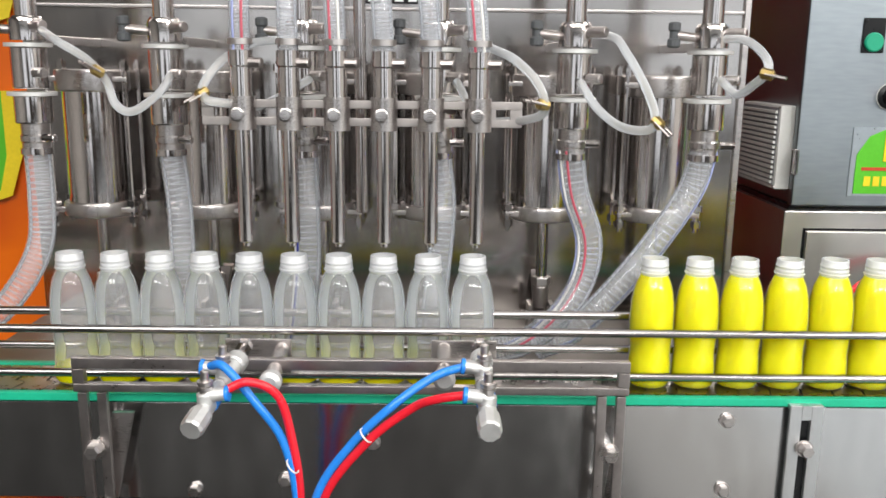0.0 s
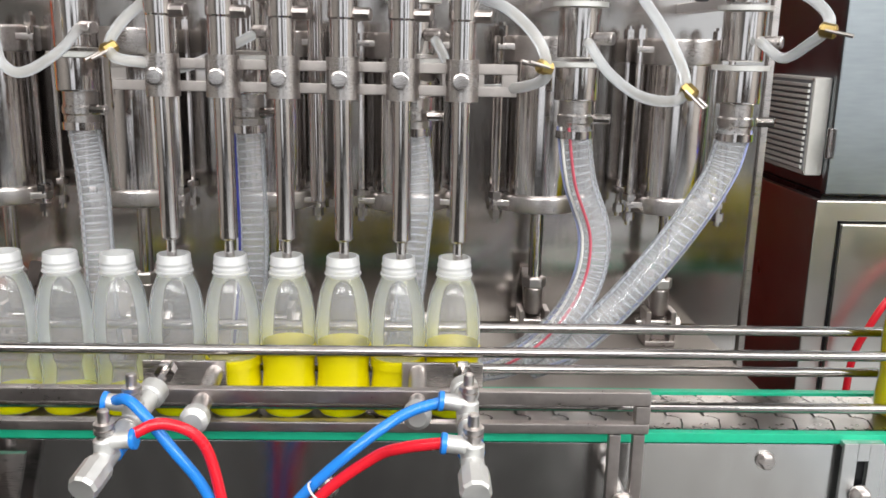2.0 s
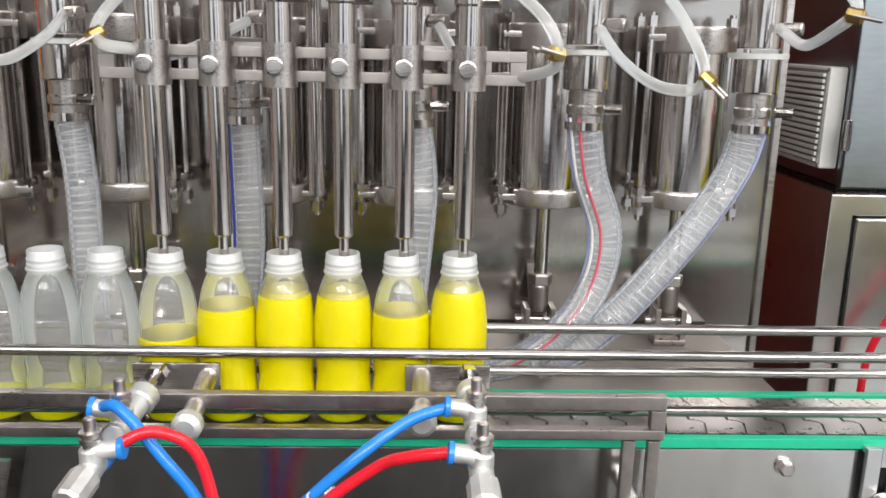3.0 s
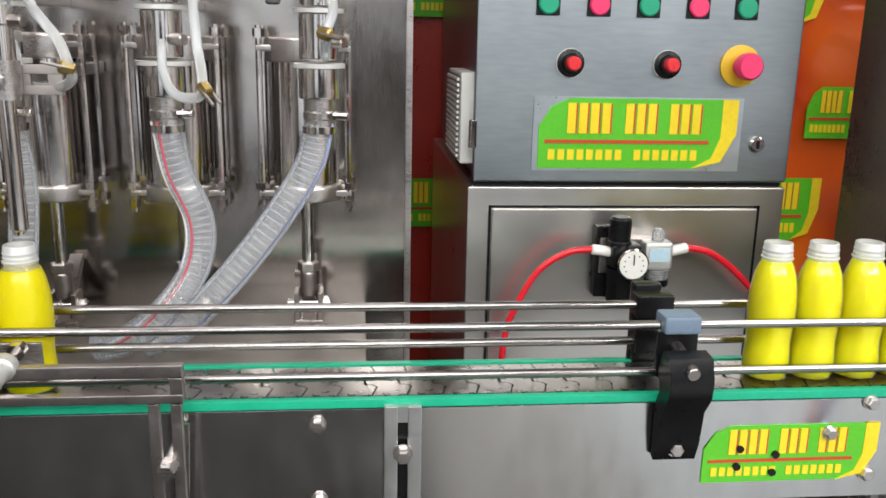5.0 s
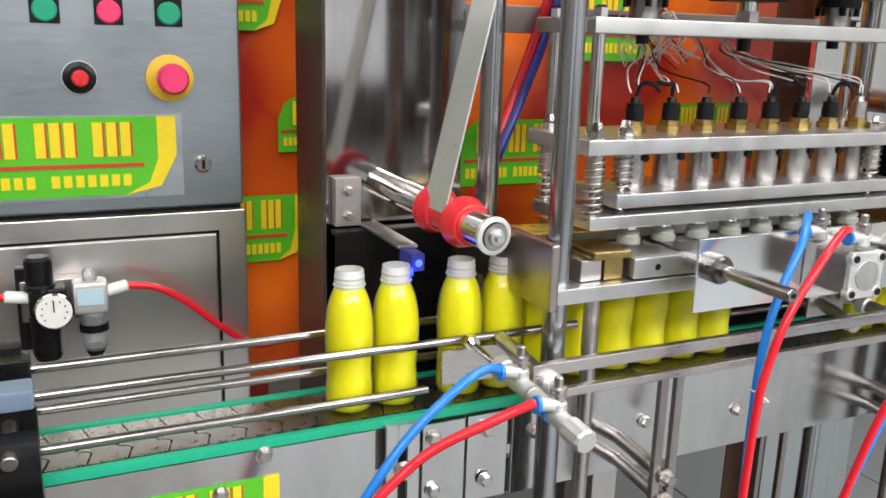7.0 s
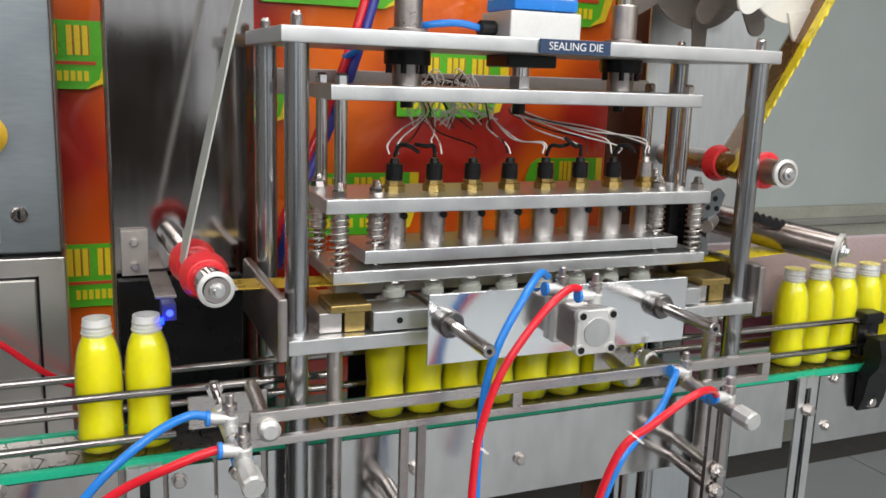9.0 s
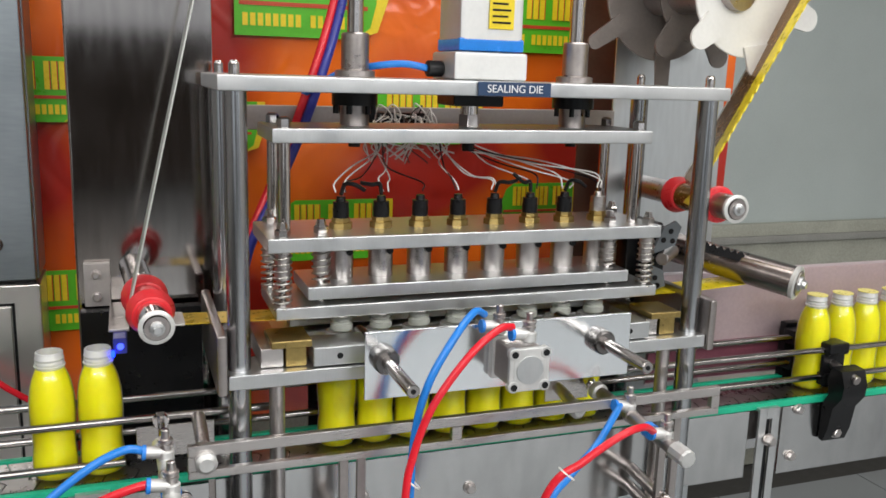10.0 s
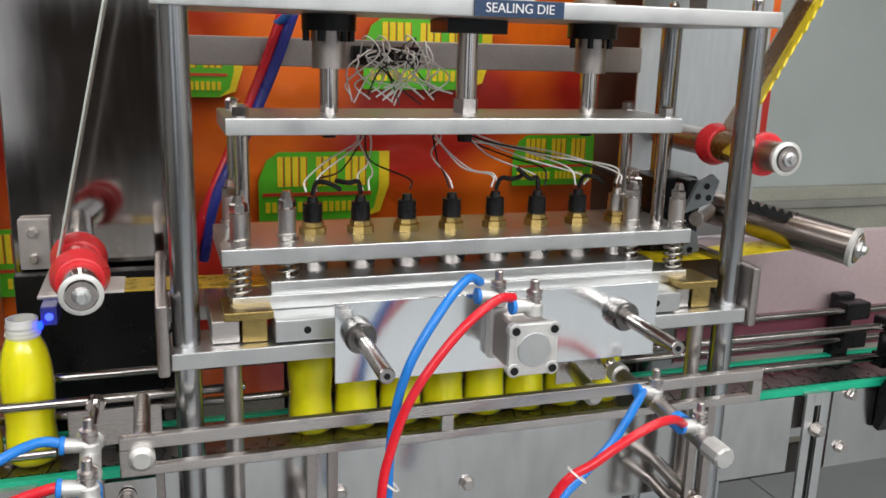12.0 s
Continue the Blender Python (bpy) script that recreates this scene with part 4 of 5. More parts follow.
def tubing(pts, clip_at, clip_dir, r=0.0050):
    t = thing("bypass_tube", "curved clear tubing closed by a brass pinch clip", "tube", pts[0], "clear bypass tubes")
    part("tubing", sweep(pts, r, 12, 8), TUBING, t, "", 60)
    c = Vector(clip_at)
    d = Vector(clip_dir).normalized()
    a, b = frame_axes(d)
    k = part("pinch_clip", rod(c - d * 0.006, c + d * 0.009, 0.0066, 8, bev=0.002), BRASS, t, "brass pinch clip")
    bm = rod(c + a * 0.005, c + a * 0.005 + d * 0.024, 0.0017, 8)
    rod(c - a * 0.005, c - a * 0.005 + d * 0.022, 0.0017, 8, bm)
    part("clip_pin", bm, DARKSTEEL, k, "steel clip pins")
    return t


tubing([(0.359, 1.10, 1.283), (0.367, 1.05, 1.280), (0.371, 1.00, 1.263), (0.366, 0.97, 1.246), (0.363, 1.00, 1.230), (0.361, 1.05, 1.217), (0.357, 1.10, 1.233)], (0.363, 0.968, 1.242), (0.75, -0.55, -0.2))
tubing([(0.196, 1.20, 1.29), (0.218, 1.10, 1.284), (0.226, 1.05, 1.263), (0.237, 1.00, 1.228), (0.245, 0.975, 1.196), (0.240, 0.977, 1.179), (0.213, 1.00, 1.180), (0.192, 1.05, 1.200), (0.181, 1.103, 1.228)], (0.247, 0.972, 1.188), (0.55, -0.5, -0.6))
tubing([(0.036, 1.10, 1.284), (0.063, 1.05, 1.268), (0.087, 1.00, 1.255), (0.111, 0.98, 1.231), (0.121, 0.975, 1.206), (0.117, 0.99, 1.192), (0.088, 1.03, 1.183), (0.050, 1.06, 1.186), (0.024, 1.10, 1.228)], (0.120, 0.975, 1.205), (-0.75, -0.4, 0.2))
tubing([(-0.160, 1.12, 1.280), (-0.193, 1.10, 1.276), (-0.224, 1.05, 1.269), (-0.251, 1.02, 1.248), (-0.267, 1.00, 1.222), (-0.262, 0.99, 1.207), (-0.242, 1.00, 1.202), (-0.209, 1.03, 1.198), (-0.160, 1.10, 1.228)], (-0.266, 0.995, 1.214), (-0.6, -0.5, -0.4))
tubing([(-0.336, 1.11, 1.232), (-0.340, 1.07, 1.210), (-0.359, 1.03, 1.190), (-0.379, 1.03, 1.198), (-0.400, 1.06, 1.225), (-0.418, 1.05, 1.250), (-0.45, 1.05, 1.27), (-0.49, 1.10, 1.284)], (-0.404, 1.05, 1.235), (-0.5, -0.5, 0.4))


# ---- stop gates with their air cylinders ----
def fitting(parent, at, axis, mat=None):
    f = part("tube_fitting", rod(at, Vector(at) + Vector(axis).normalized() * 0.022, 0.0072, 14, bev=0.0015), mat or CAST, parent, "push-in tube fitting")
    p = Vector(at)
    part("flow_screw", lathe([(0.0062, 0), (0.0062, 0.007), (0.0082, 0.0075), (0.0082, 0.0105), (0.0066, 0.011), (0.0066, 0.0125), (0.0082, 0.013), (0.0082, 0.016), (0.0045, 0.0165), (0.0045, 0.026), (0.0032, 0.027)], p, (0, 0, 1), 14), STEEL, f, "knurled steel flow screw")
    d = Vector(axis).normalized()
    part("release_ring", lathe([(0.0080, 0), (0.0086, 0.001), (0.0086, 0.004), (0.0066, 0.005)], p + d * 0.0205, d, 14), BLUETUBE, f, "blue release ring")
    part("swivel_block", rod(p - Vector((0, 0, 0.010)), p + Vector((0, 0, 0.003)), 0.0092, 12, bev=0.0015), CAST, f)


def stop_frame(x0, x1, y, z0, z1, name_label, ends=True, mids=()):
    f = thing("bottle_barrier", name_label, "frame", ((x0 + x1) / 2, y, z0), "stop frames before the belt")
    t, d = 0.0135, 0.010
    part("top_bar", box(x0, x1, y - d / 2, y + d / 2, z1 - t, z1, 0.0015), DARKSTEEL if ends else STEEL, f)
    part("bottom_bar", box(x0, x1, y - d / 2, y + d / 2, z0, z0 + 0.010, 0.0015), DARKSTEEL if ends else STEEL, f)
    for x in (x0, x1 - t, *mids):
        part("end_bar", box(x, x + t, y - d / 2, y + d / 2, z0 + 0.010, z1 - t, 0.001), DARKSTEEL if ends else STEEL, f)
    return f


FRAME_A = stop_frame(-0.409, 0.222, 0.925, 0.881, 0.922, "dark steel stop frame in front of the filling bottles")
for x in (-0.405, 0.186):
    for dx in (0.0, 0.022):
        part("leg", box(x + dx, x + dx + 0.011, 0.921, 0.929, 0.66, 0.880, 0.001), DARKSTEEL, FRAME_A)
    part("leg_foot", box(x, x + 0.033, 0.921, 0.929, 0.655, 0.67, 0.001), DARKSTEEL, FRAME_A)
    bolt((x + 0.0165, 0.920, 0.812), FRAME_A, r=0.0095, length=0.012)
    bolt((x + 0.0165, 0.920, 0.735), FRAME_A, r=0.0095, length=0.012)
    s = 1 if x < 0 else -1
    part("stay_bar", rod((x + 0.0165, 0.93, 0.812), (x + 0.0165, 0.965, 0.812), 0.007, 12), STEEL, FRAME_A)
    part("stay_bar", prism([(x + 0.03, 0.848), (x + 0.045 + 0.01 * s, 0.848), (x + 0.03, 0.74), (x + 0.018, 0.74)], 0.940, 0.946), STEEL, FRAME_A)


def gate(start, end, plate, guide, first=0.35, second=0.85):
    """A stop gate: a plate between the rails on two rods, and an air cylinder that points to the viewer."""
    s, e = Vector(start), Vector(end)
    d = (e - s).normalized()
    g = thing("stop_gate", "small air cylinder with steel gate plate, blue and red tubes", "air cylinder", s, "bottle stop gates")
    part("gate_plate", box(plate[0], plate[1], 0.968, 0.972, plate[2], plate[3], 0.001), STEEL, g, "steel gate plate")
    part("barrel", rod(s, e, 0.0094, 18, bev=0.002), CAST if s.x < 1.5 else DARKSTEEL, g, "steel cylinder barrel")
    part("end_cap", lathe([(0.0092, -0.004), (0.0122, -0.002), (0.0122, 0.0215), (0.0105, 0.0245)], e, d, 10), CAST, g, "faceted silver end cap", 20)
    part("barrel_ring", lathe([(0.0105, 0), (0.0105, 0.003)], s.lerp(e, 0.45), d, 18), STEEL, g)
    part("front_cap", rod(s - d * 0.010, s + d * 0.006, 0.0128, 14, bev=0.002), CAST, g)
    part("piston_rod", rod(s, (s.x, 0.972, s.z + 0.004), 0.0045, 10), CHROME, g)
    part("rod_nut", rod((s.x, 0.952, s.z + 0.003), (s.x, 0.964, s.z + 0.004), 0.0095, 6), CHROME, g, "", 20)
    gx = s.x + guide
    part("guide_rod", rod((gx, s.y - 0.02, s.z - 0.014), (gx, 0.972, s.z - 0.002), 0.0085, 14, bev=0.002), STEEL, g)
    part("guide_cap", lathe([(0.0125, 0), (0.0125, 0.010), (0.008, 0.014)], (gx, s.y - 0.014, s.z - 0.014), (0, -1, 0), 18), CAST, g)
    part("sensor_band", lathe([(0.0108, 0), (0.0108, 0.012)], s.lerp(e, 0.66), d, 18), BLUETUBE, g, "blue band")
    a = s.lerp(e, first) + Vector((0, 0, 0.013))
    b = s.lerp(e, second) + Vector((0, 0, 0.013))
    fitting(g, a, (-1, 0, 0.1))
    fitting(g, b, (1 if guide > 0 and s.x < 0 else -1, 0, 0.1))
    return a, b


def air_tube(pts, mat, r=0.0047):
    colour = "blue" if mat is BLUETUBE else "red"
    return tagged(part("air_tube", sweep(pts, r, 12, 10), mat), colour + " plastic air tube to a cylinder", "tube", "air tubes")


a, b = gate((-0.222, 0.912, 0.920), (-0.238, 0.822, 0.896), (-0.247, -0.169, 0.890, 0.930), 0.042)
air_tube([a + Vector((-0.016, 0, 0.003)), (-0.222, 0.862, 0.934), (-0.189, 0.85, 0.901), (-0.160, 0.85, 0.856), (-0.147, 0.85, 0.791), (-0.150, 0.85, 0.70)], BLUETUBE)
air_tube([b + Vector((0.016, 0, 0.003)), (-0.192, 0.842, 0.925), (-0.163, 0.85, 0.905), (-0.149, 0.85, 0.850), (-0.143, 0.85, 0.791), (-0.146, 0.85, 0.70)], REDTUBE)
a, b = gate((0.053, 0.920, 0.922), (0.054, 0.795, 0.906), (-0.004, 0.073, 0.890, 0.930), -0.042)
air_tube([a + Vector((-0.018, 0, 0.003)), (0.0, 0.87, 0.922), (-0.041, 0.85, 0.899), (-0.089, 0.85, 0.851), (-0.126, 0.85, 0.791), (-0.140, 0.85, 0.70)], BLUETUBE)
air_tube([b + Vector((-0.018, 0, 0.003)), (0.0, 0.825, 0.914), (-0.025, 0.84, 0.897), (-0.071, 0.845, 0.857), (-0.117, 0.85, 0.791), (-0.135, 0.85, 0.70)], REDTUBE)
for at in ((-0.072, 0.842, 0.866), (-0.150, 0.843, 0.83)):
    tagged(part("cable_tie", lathe([(0.0092, 0), (0.0092, 0.0016), (0.0083, 0.0016), (0.0083, 0), (0.0092, 0)], at, (0.7, 0, 0.6), 18, caps=False), WHITE), "white plastic tie round the air tubes", "cable tie", "cable ties")


# ---- sealing station ----
def sealing_frame():
    f = thing("sealing_station", "steel foil sealing station with four posts and a top plate", "machine", (1.61, 1.0, 0))
    part("top_plate", box(1.278, 1.968, 0.915, 1.135, 1.340, 1.358, 0.002), ALU, f, "thick milled top plate")
    for x, y in ((1.299, 0.932), (1.944, 0.932), (1.299, 1.105), (1.944, 1.105)):
        p = part("post", rod((x, y, 0.02), (x, y, 1.340), 0.0138, 24), POST, f, "round steel post")
        part("post_stud", lathe([(0.0065, 0), (0.0065, 0.012), (0.004, 0.016)], (x, y, 1.358), seg=12), CHROME, p)
        part("post_foot", lathe([(0.03, 0), (0.03, 0.02)], (x, y, 0), seg=20), DARKSTEEL, p)
    for x in (1.343, 1.899):
        part("post", rod((x, 0.925, 0.02), (x, 0.925, 0.992), 0.0095, 16), STEEL, f, "thinner steel post")
    part("table_plate", box(1.283, 1.955, 0.905, 0.975, 0.990, 1.008, 0.002), ALU, f, "milled front table bar")
    part("table_plate", box(1.283, 1.955, 1.060, 1.130, 0.990, 1.008, 0.002), ALU, f, "milled rear table bar")
    part("end_cheek", box(1.270, 1.282, 0.90, 1.13, 0.985, 1.060, 0.004), DARKSTEEL, f)
    part("end_cheek", box(1.956, 1.968, 0.90, 1.13, 0.985, 1.060, 0.004), DARKSTEEL, f)
    for x in (1.464, 1.785):
        b = part("bushing", lathe([(0.030, 1.322), (0.030, 1.3395)], (x, 1.03, 0), seg=20), BLACK, f, "black guide bushing")
        part("bushing_neck", lathe([(0.019, 1.282), (0.019, 1.322)], (x, 1.03, 0), seg=20), DARKSTEEL, b)
        part("bushing_top", lathe([(0.026, 1.3585), (0.026, 1.366), (0.018, 1.368), (0.018, 1.412), (0.016, 1.414)], (x, 1.03, 0), seg=20), DARKSTEEL, b)
        for k in range(6):
            w = k * math.tau / 6
            part("bushing_bolt", rod((x + 0.025 * math.cos(w), 1.03 + 0.025 * math.sin(w), 1.311), (x + 0.025 * math.cos(w), 1.03 + 0.025 * math.sin(w), 1.3225), 0.004, 6), BLACK, b)
    part("press_gland", box(1.590, 1.662, 0.996, 1.064, 1.324, 1.3395, 0.002), BLACK, f)
    label = part("name_label", box(1.590, 1.689, 0.9115, 0.9145, 1.3405, 1.3575, 0.0003), NAVYLABEL, f, "navy label that reads SEALING DIE")
    txt = bpy.data.curves.new("label_text", "FONT")
    txt.body, txt.size, txt.align_x, txt.align_y, txt.extrude = "SEALING DIE", 0.0135, "CENTER", "CENTER", 0.0003
    t = new("label_text", txt)
    t.matrix_basis = Matrix.Translation(Vector((1.6395, 0.9108, 1.349)) - ORIGIN[label]) @ pose(0, 0, 0, 90, 0, 0)
    t.parent = label
    txt.materials.append(INK)
    t["label"] = "white letters"
    c = thing("press_cylinder", "silver press cylinder with blue band and yellow label", "air cylinder", (1.635, 1.03, 1.359))
    part("foot_block", box(1.585, 1.690, 0.985, 1.075, 1.3585, 1.395, 0.004), CAST, c)
    part("barrel", box(1.592, 1.684, 0.988, 1.072, 1.400, 1.60, 0.008), CAST, c)
    part("band", box(1.5915, 1.6845, 0.9875, 1.0725, 1.396, 1.413, 0.003), BLUETUBE, c, "blue band")
    part("warning_label", box(1.632, 1.667, 0.9855, 0.9876, 1.425, 1.470, 0), LOGOYELLOW, c, "yellow printed label")
    bm = bmesh.new()
    for k in range(4):
        box(1.636, 1.662 - 0.004 * (k % 2), 0.9848, 0.9854, 1.432 + k * 0.008, 1.4345 + k * 0.008, 0, bm)
    part("label_print", bm, BLACK, c, "plain dark print bars")
    part("air_port", rod((1.585, 1.03, 1.372), (1.562, 1.03, 1.372), 0.011, 14, bev=0.002), BLACK, c)
    air_tube([(1.566, 1.03, 1.372), (1.53, 1.03, 1.377), (1.49, 1.05, 1.372), (1.46, 1.12, 1.36), (1.43, 1.2, 1.33)], BLUETUBE)
    for pts, m in (([(1.50, 1.22, 1.50), (1.47, 1.20, 1.40), (1.43, 1.19, 1.29), (1.385, 1.18, 1.19), (1.345, 1.17, 1.11), (1.33, 1.19, 1.03)], DARKBLUE), ([(1.49, 1.225, 1.50), (1.458, 1.205, 1.40), (1.418, 1.195, 1.29), (1.375, 1.185, 1.19), (1.335, 1.175, 1.10), (1.31, 1.19, 1.02)], REDTUBE)):
        tagged(part("air_tube", sweep(pts, 0.007, 12, 8), m), "dark air tube running down behind the press", "tube", "air tubes")
    g = thing("rear_column", "bent stainless steel column plate behind the film roller", "column", (1.2, 1.25, 0), "rear columns")
    part("front_sheet", box(1.110, 1.298, 1.180, 1.184, 0.30, 1.75, 0.001), COLUMN, g, "shiny front sheet")
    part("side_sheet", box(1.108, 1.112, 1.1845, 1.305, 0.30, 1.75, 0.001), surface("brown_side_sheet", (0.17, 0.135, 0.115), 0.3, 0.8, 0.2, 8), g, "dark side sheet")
    g = thing("rear_column", "bent stainless steel column plate behind the winder", "column", (2.05, 1.25, 0), "rear columns")
    part("front_sheet", box(1.962, 2.190, 1.215, 1.219, 0.30, 1.75, 0.001), PALESHEET, g, "shiny front sheet")
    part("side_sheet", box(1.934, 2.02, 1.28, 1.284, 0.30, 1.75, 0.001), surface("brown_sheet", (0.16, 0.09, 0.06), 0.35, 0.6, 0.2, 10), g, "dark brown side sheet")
    tagged(part("cross_beam", box(1.30, 1.961, 1.205, 1.213, 1.277, 1.313, 0.002), surface("primed_beam", (0.42, 0.38, 0.36), 0.4, 0.5, 0.15, 10)), "pale cross beam between the rear columns", "beam")
    # black sheets added for the column's dark reflection and the dark behind bottles
    for x0, x1 in ((1.112, 1.272), (1.425, 1.955)):
        dark_sheet = thing("rear_shield", "added black sheet for dark reflections behind the sealing station belt", "sheet", (x0, 1.147, 0.0), "black rear sheets")
        part("sheet", box(x0, x1, 1.145, 1.150, 0.70, 1.032, 0.002), BLACK, dark_sheet)
        part("folded_lip", box(x0, x1, 1.1505, 1.166, 1.026, 1.032, 0.001), BLACK, dark_sheet)
        for x in (x0 + 0.012, x1 - 0.024):
            part("foot", box(x, x + 0.012, 1.1505, 1.160, 0.0, 0.75, 0.001), DARKSTEEL, dark_sheet)


sealing_frame()

FRAME_S = stop_frame(1.232, 1.957, 0.868, 0.903, 0.944, "steel stop frame in front of the sealing station", False, (1.552,))
for x in (1.41, 1.87):
    for dx in (0.0, 0.022):
        part("leg", box(x + dx, x + dx + 0.011, 0.873, 0.881, 0.70, 0.905, 0.001), DARKSTEEL, FRAME_S)
    part("leg_foot", box(x, x + 0.033, 0.873, 0.881, 0.690, 0.70, 0.001), DARKSTEEL, FRAME_S)
    for z in (0.775, 0.745):
        part("stay_bar", rod((x + 0.0165, 0.870, z), (x + 0.0165, 0.965, z + 0.008), 0.009, 12), DARKSTEEL, FRAME_S)
        bolt((x + 0.0165, 0.870, z), FRAME_S, r=0.0085, length=0.010)


# moving press head: the upper group, the heater plate, the springs and the bottom plate travel different ways
HEAD = thing("sealing_press", "moving sealing press head with plates, rods, springs and heaters", "press", (1.615, 1.03, 1.07))
UPPER = part("upper_plate", box(1.345, 1.876, 0.958, 1.085, 1.278, 1.296, 0.002), ALU, HEAD, "milled upper plate")
MID = part("heater_carrier", box(1.336, 1.892, 0.942, 1.075, 1.146, 1.164, 0.002), ALU, UPPER, "milled carrier plate")
HOT = part("heater_plate", box(1.387, 1.849, 0.952, 1.055, 1.082, 1.099, 0.002), ALU, HEAD, "milled heater plate")
LOW = part("pressure_plate", box(1.346, 1.893, 0.945, 1.072, 1.060, 1.076, 0.002), ALU, HEAD, "milled pressure plate")
for x, y in ((1.362, 0.975), (1.862, 0.975), (1.362, 1.064), (1.862, 1.064)):
    part("column", rod((x, y, 1.160), (x, y, 1.282), 0.0078, 16), CHROME, UPPER)
    part("column_nut", lathe([(0.0085, 1.296), (0.0085, 1.306), (0.005, 1.309)], (x, y, 0), seg=6), CHROME, UPPER, "", 20)
for x in (1.464, 1.785):
    part("guide_shaft", rod((x, 1.03, 1.285), (x, 1.03, 1.52), 0.0105, 18), CHROME, UPPER)
    part("shaft_nut", rod((x, 1.03, 1.268), (x, 1.03, 1.279), 0.008, 12), BLACK, UPPER)
part("ram", rod((1.626, 1.03, 1.296), (1.626, 1.03, 1.40), 0.0125, 18), CHROME, UPPER, "polished press ram")
part("ram_nut", rod((1.626, 1.03, 1.296), (1.626, 1.03, 1.312), 0.015, 6), STEEL, UPPER, "", 20)
part("ram_stud", rod((1.626, 1.03, 1.262), (1.626, 1.03, 1.279), 0.009, 10), BLACK, UPPER)
HEATER_X = [1.440 + 0.0543 * k for k in range(8)]
for k, x in enumerate(HEATER_X):
    b = part("heater_barrel", lathe([(0.0165, 1.086), (0.0165, 1.146)], (x, 1.002, 0), seg=20), STEEL, UPPER, "steel heater barrel")
    part("barrel_screw", lathe([(0.0045, 0), (0.0045, 0.004)], (x + 0.008, 0.9865, 1.135), (0, -1, 0), 10), BLACK, b)
    part("brass_nut", lathe([(0.0155, 1.164), (0.0155, 1.172), (0.0125, 1.173), (0.0125, 1.178), (0.010, 1.179)], (x, 1.002, 0), seg=8), BRASS, UPPER, "brass nut", 20)
    s = part("heater_socket", lathe([(0.0108, 1.178), (0.0112, 1.190), (0.0106, 1.191), (0.0106, 1.199), (0.0065, 1.1995), (0.0055, 1.206)], (x, 1.002, 0), seg=14), BLACK if k != 7 else STEEL, UPPER, "black heater socket")
    if k in (0, 1, 4, 5, 6):
        w = (-1) ** k
        part("lead", sweep([(x, 1.002, 1.208), (x + 0.004 * w, 0.997, 1.222), (x + 0.016 * w, 0.992, 1.222), (x + 0.030 * w, 0.997, 1.214 + 0.01 * (k % 3))], 0.0028, 8, 6), BLACK, s, "black sleeved lead")
    part("press_foot", lathe([(0.010, 1.046), (0.010, 1.060)], (x, 0.995, 0), seg=14), CHROME, LOW, "steel pressing foot")
    part("silicone_pad", lathe([(0.0130, 1.028), (0.0150, 1.030), (0.0150, 1.037), (0.0125, 1.0385), (0.0125, 1.041), (0.0145, 1.0425), (0.012, 1.047)], (x, 0.995, 0), seg=20), surface("silicone_pad", (0.55, 0.57, 0.52), 0.35) if k == 0 else bpy.data.materials["silicone_pad"], LOW, "pale silicone pad")
SPRINGS = []
for x, y in ((1.356, 0.957), (1.408, 0.975), (1.826, 0.975), (1.878, 0.957), (1.356, 1.058), (1.878, 1.058)):
    bolt_part = part("guide_bolt", lathe([(0.005, 1.07), (0.005, 1.176)], (x, y, 0), seg=12), CHROME, LOW)
    part("bolt_sleeve", lathe([(0.0098, 1.110), (0.0098, 1.163)], (x, y, 0), seg=14), STEEL, LOW)
    part("bolt_nut", lathe([(0.0095, 1.1645), (0.0095, 1.172), (0.007, 1.174), (0.005, 1.182)], (x, y, 0), seg=6), CHROME, LOW, "", 20)
    SPRINGS.append(part("spring", helix([(x, y, 1.068), (x, y, 1.155)], 0.0112, 0.0014, 0.0080, 6, 16), SPRING, HEAD, "coil spring", 60))


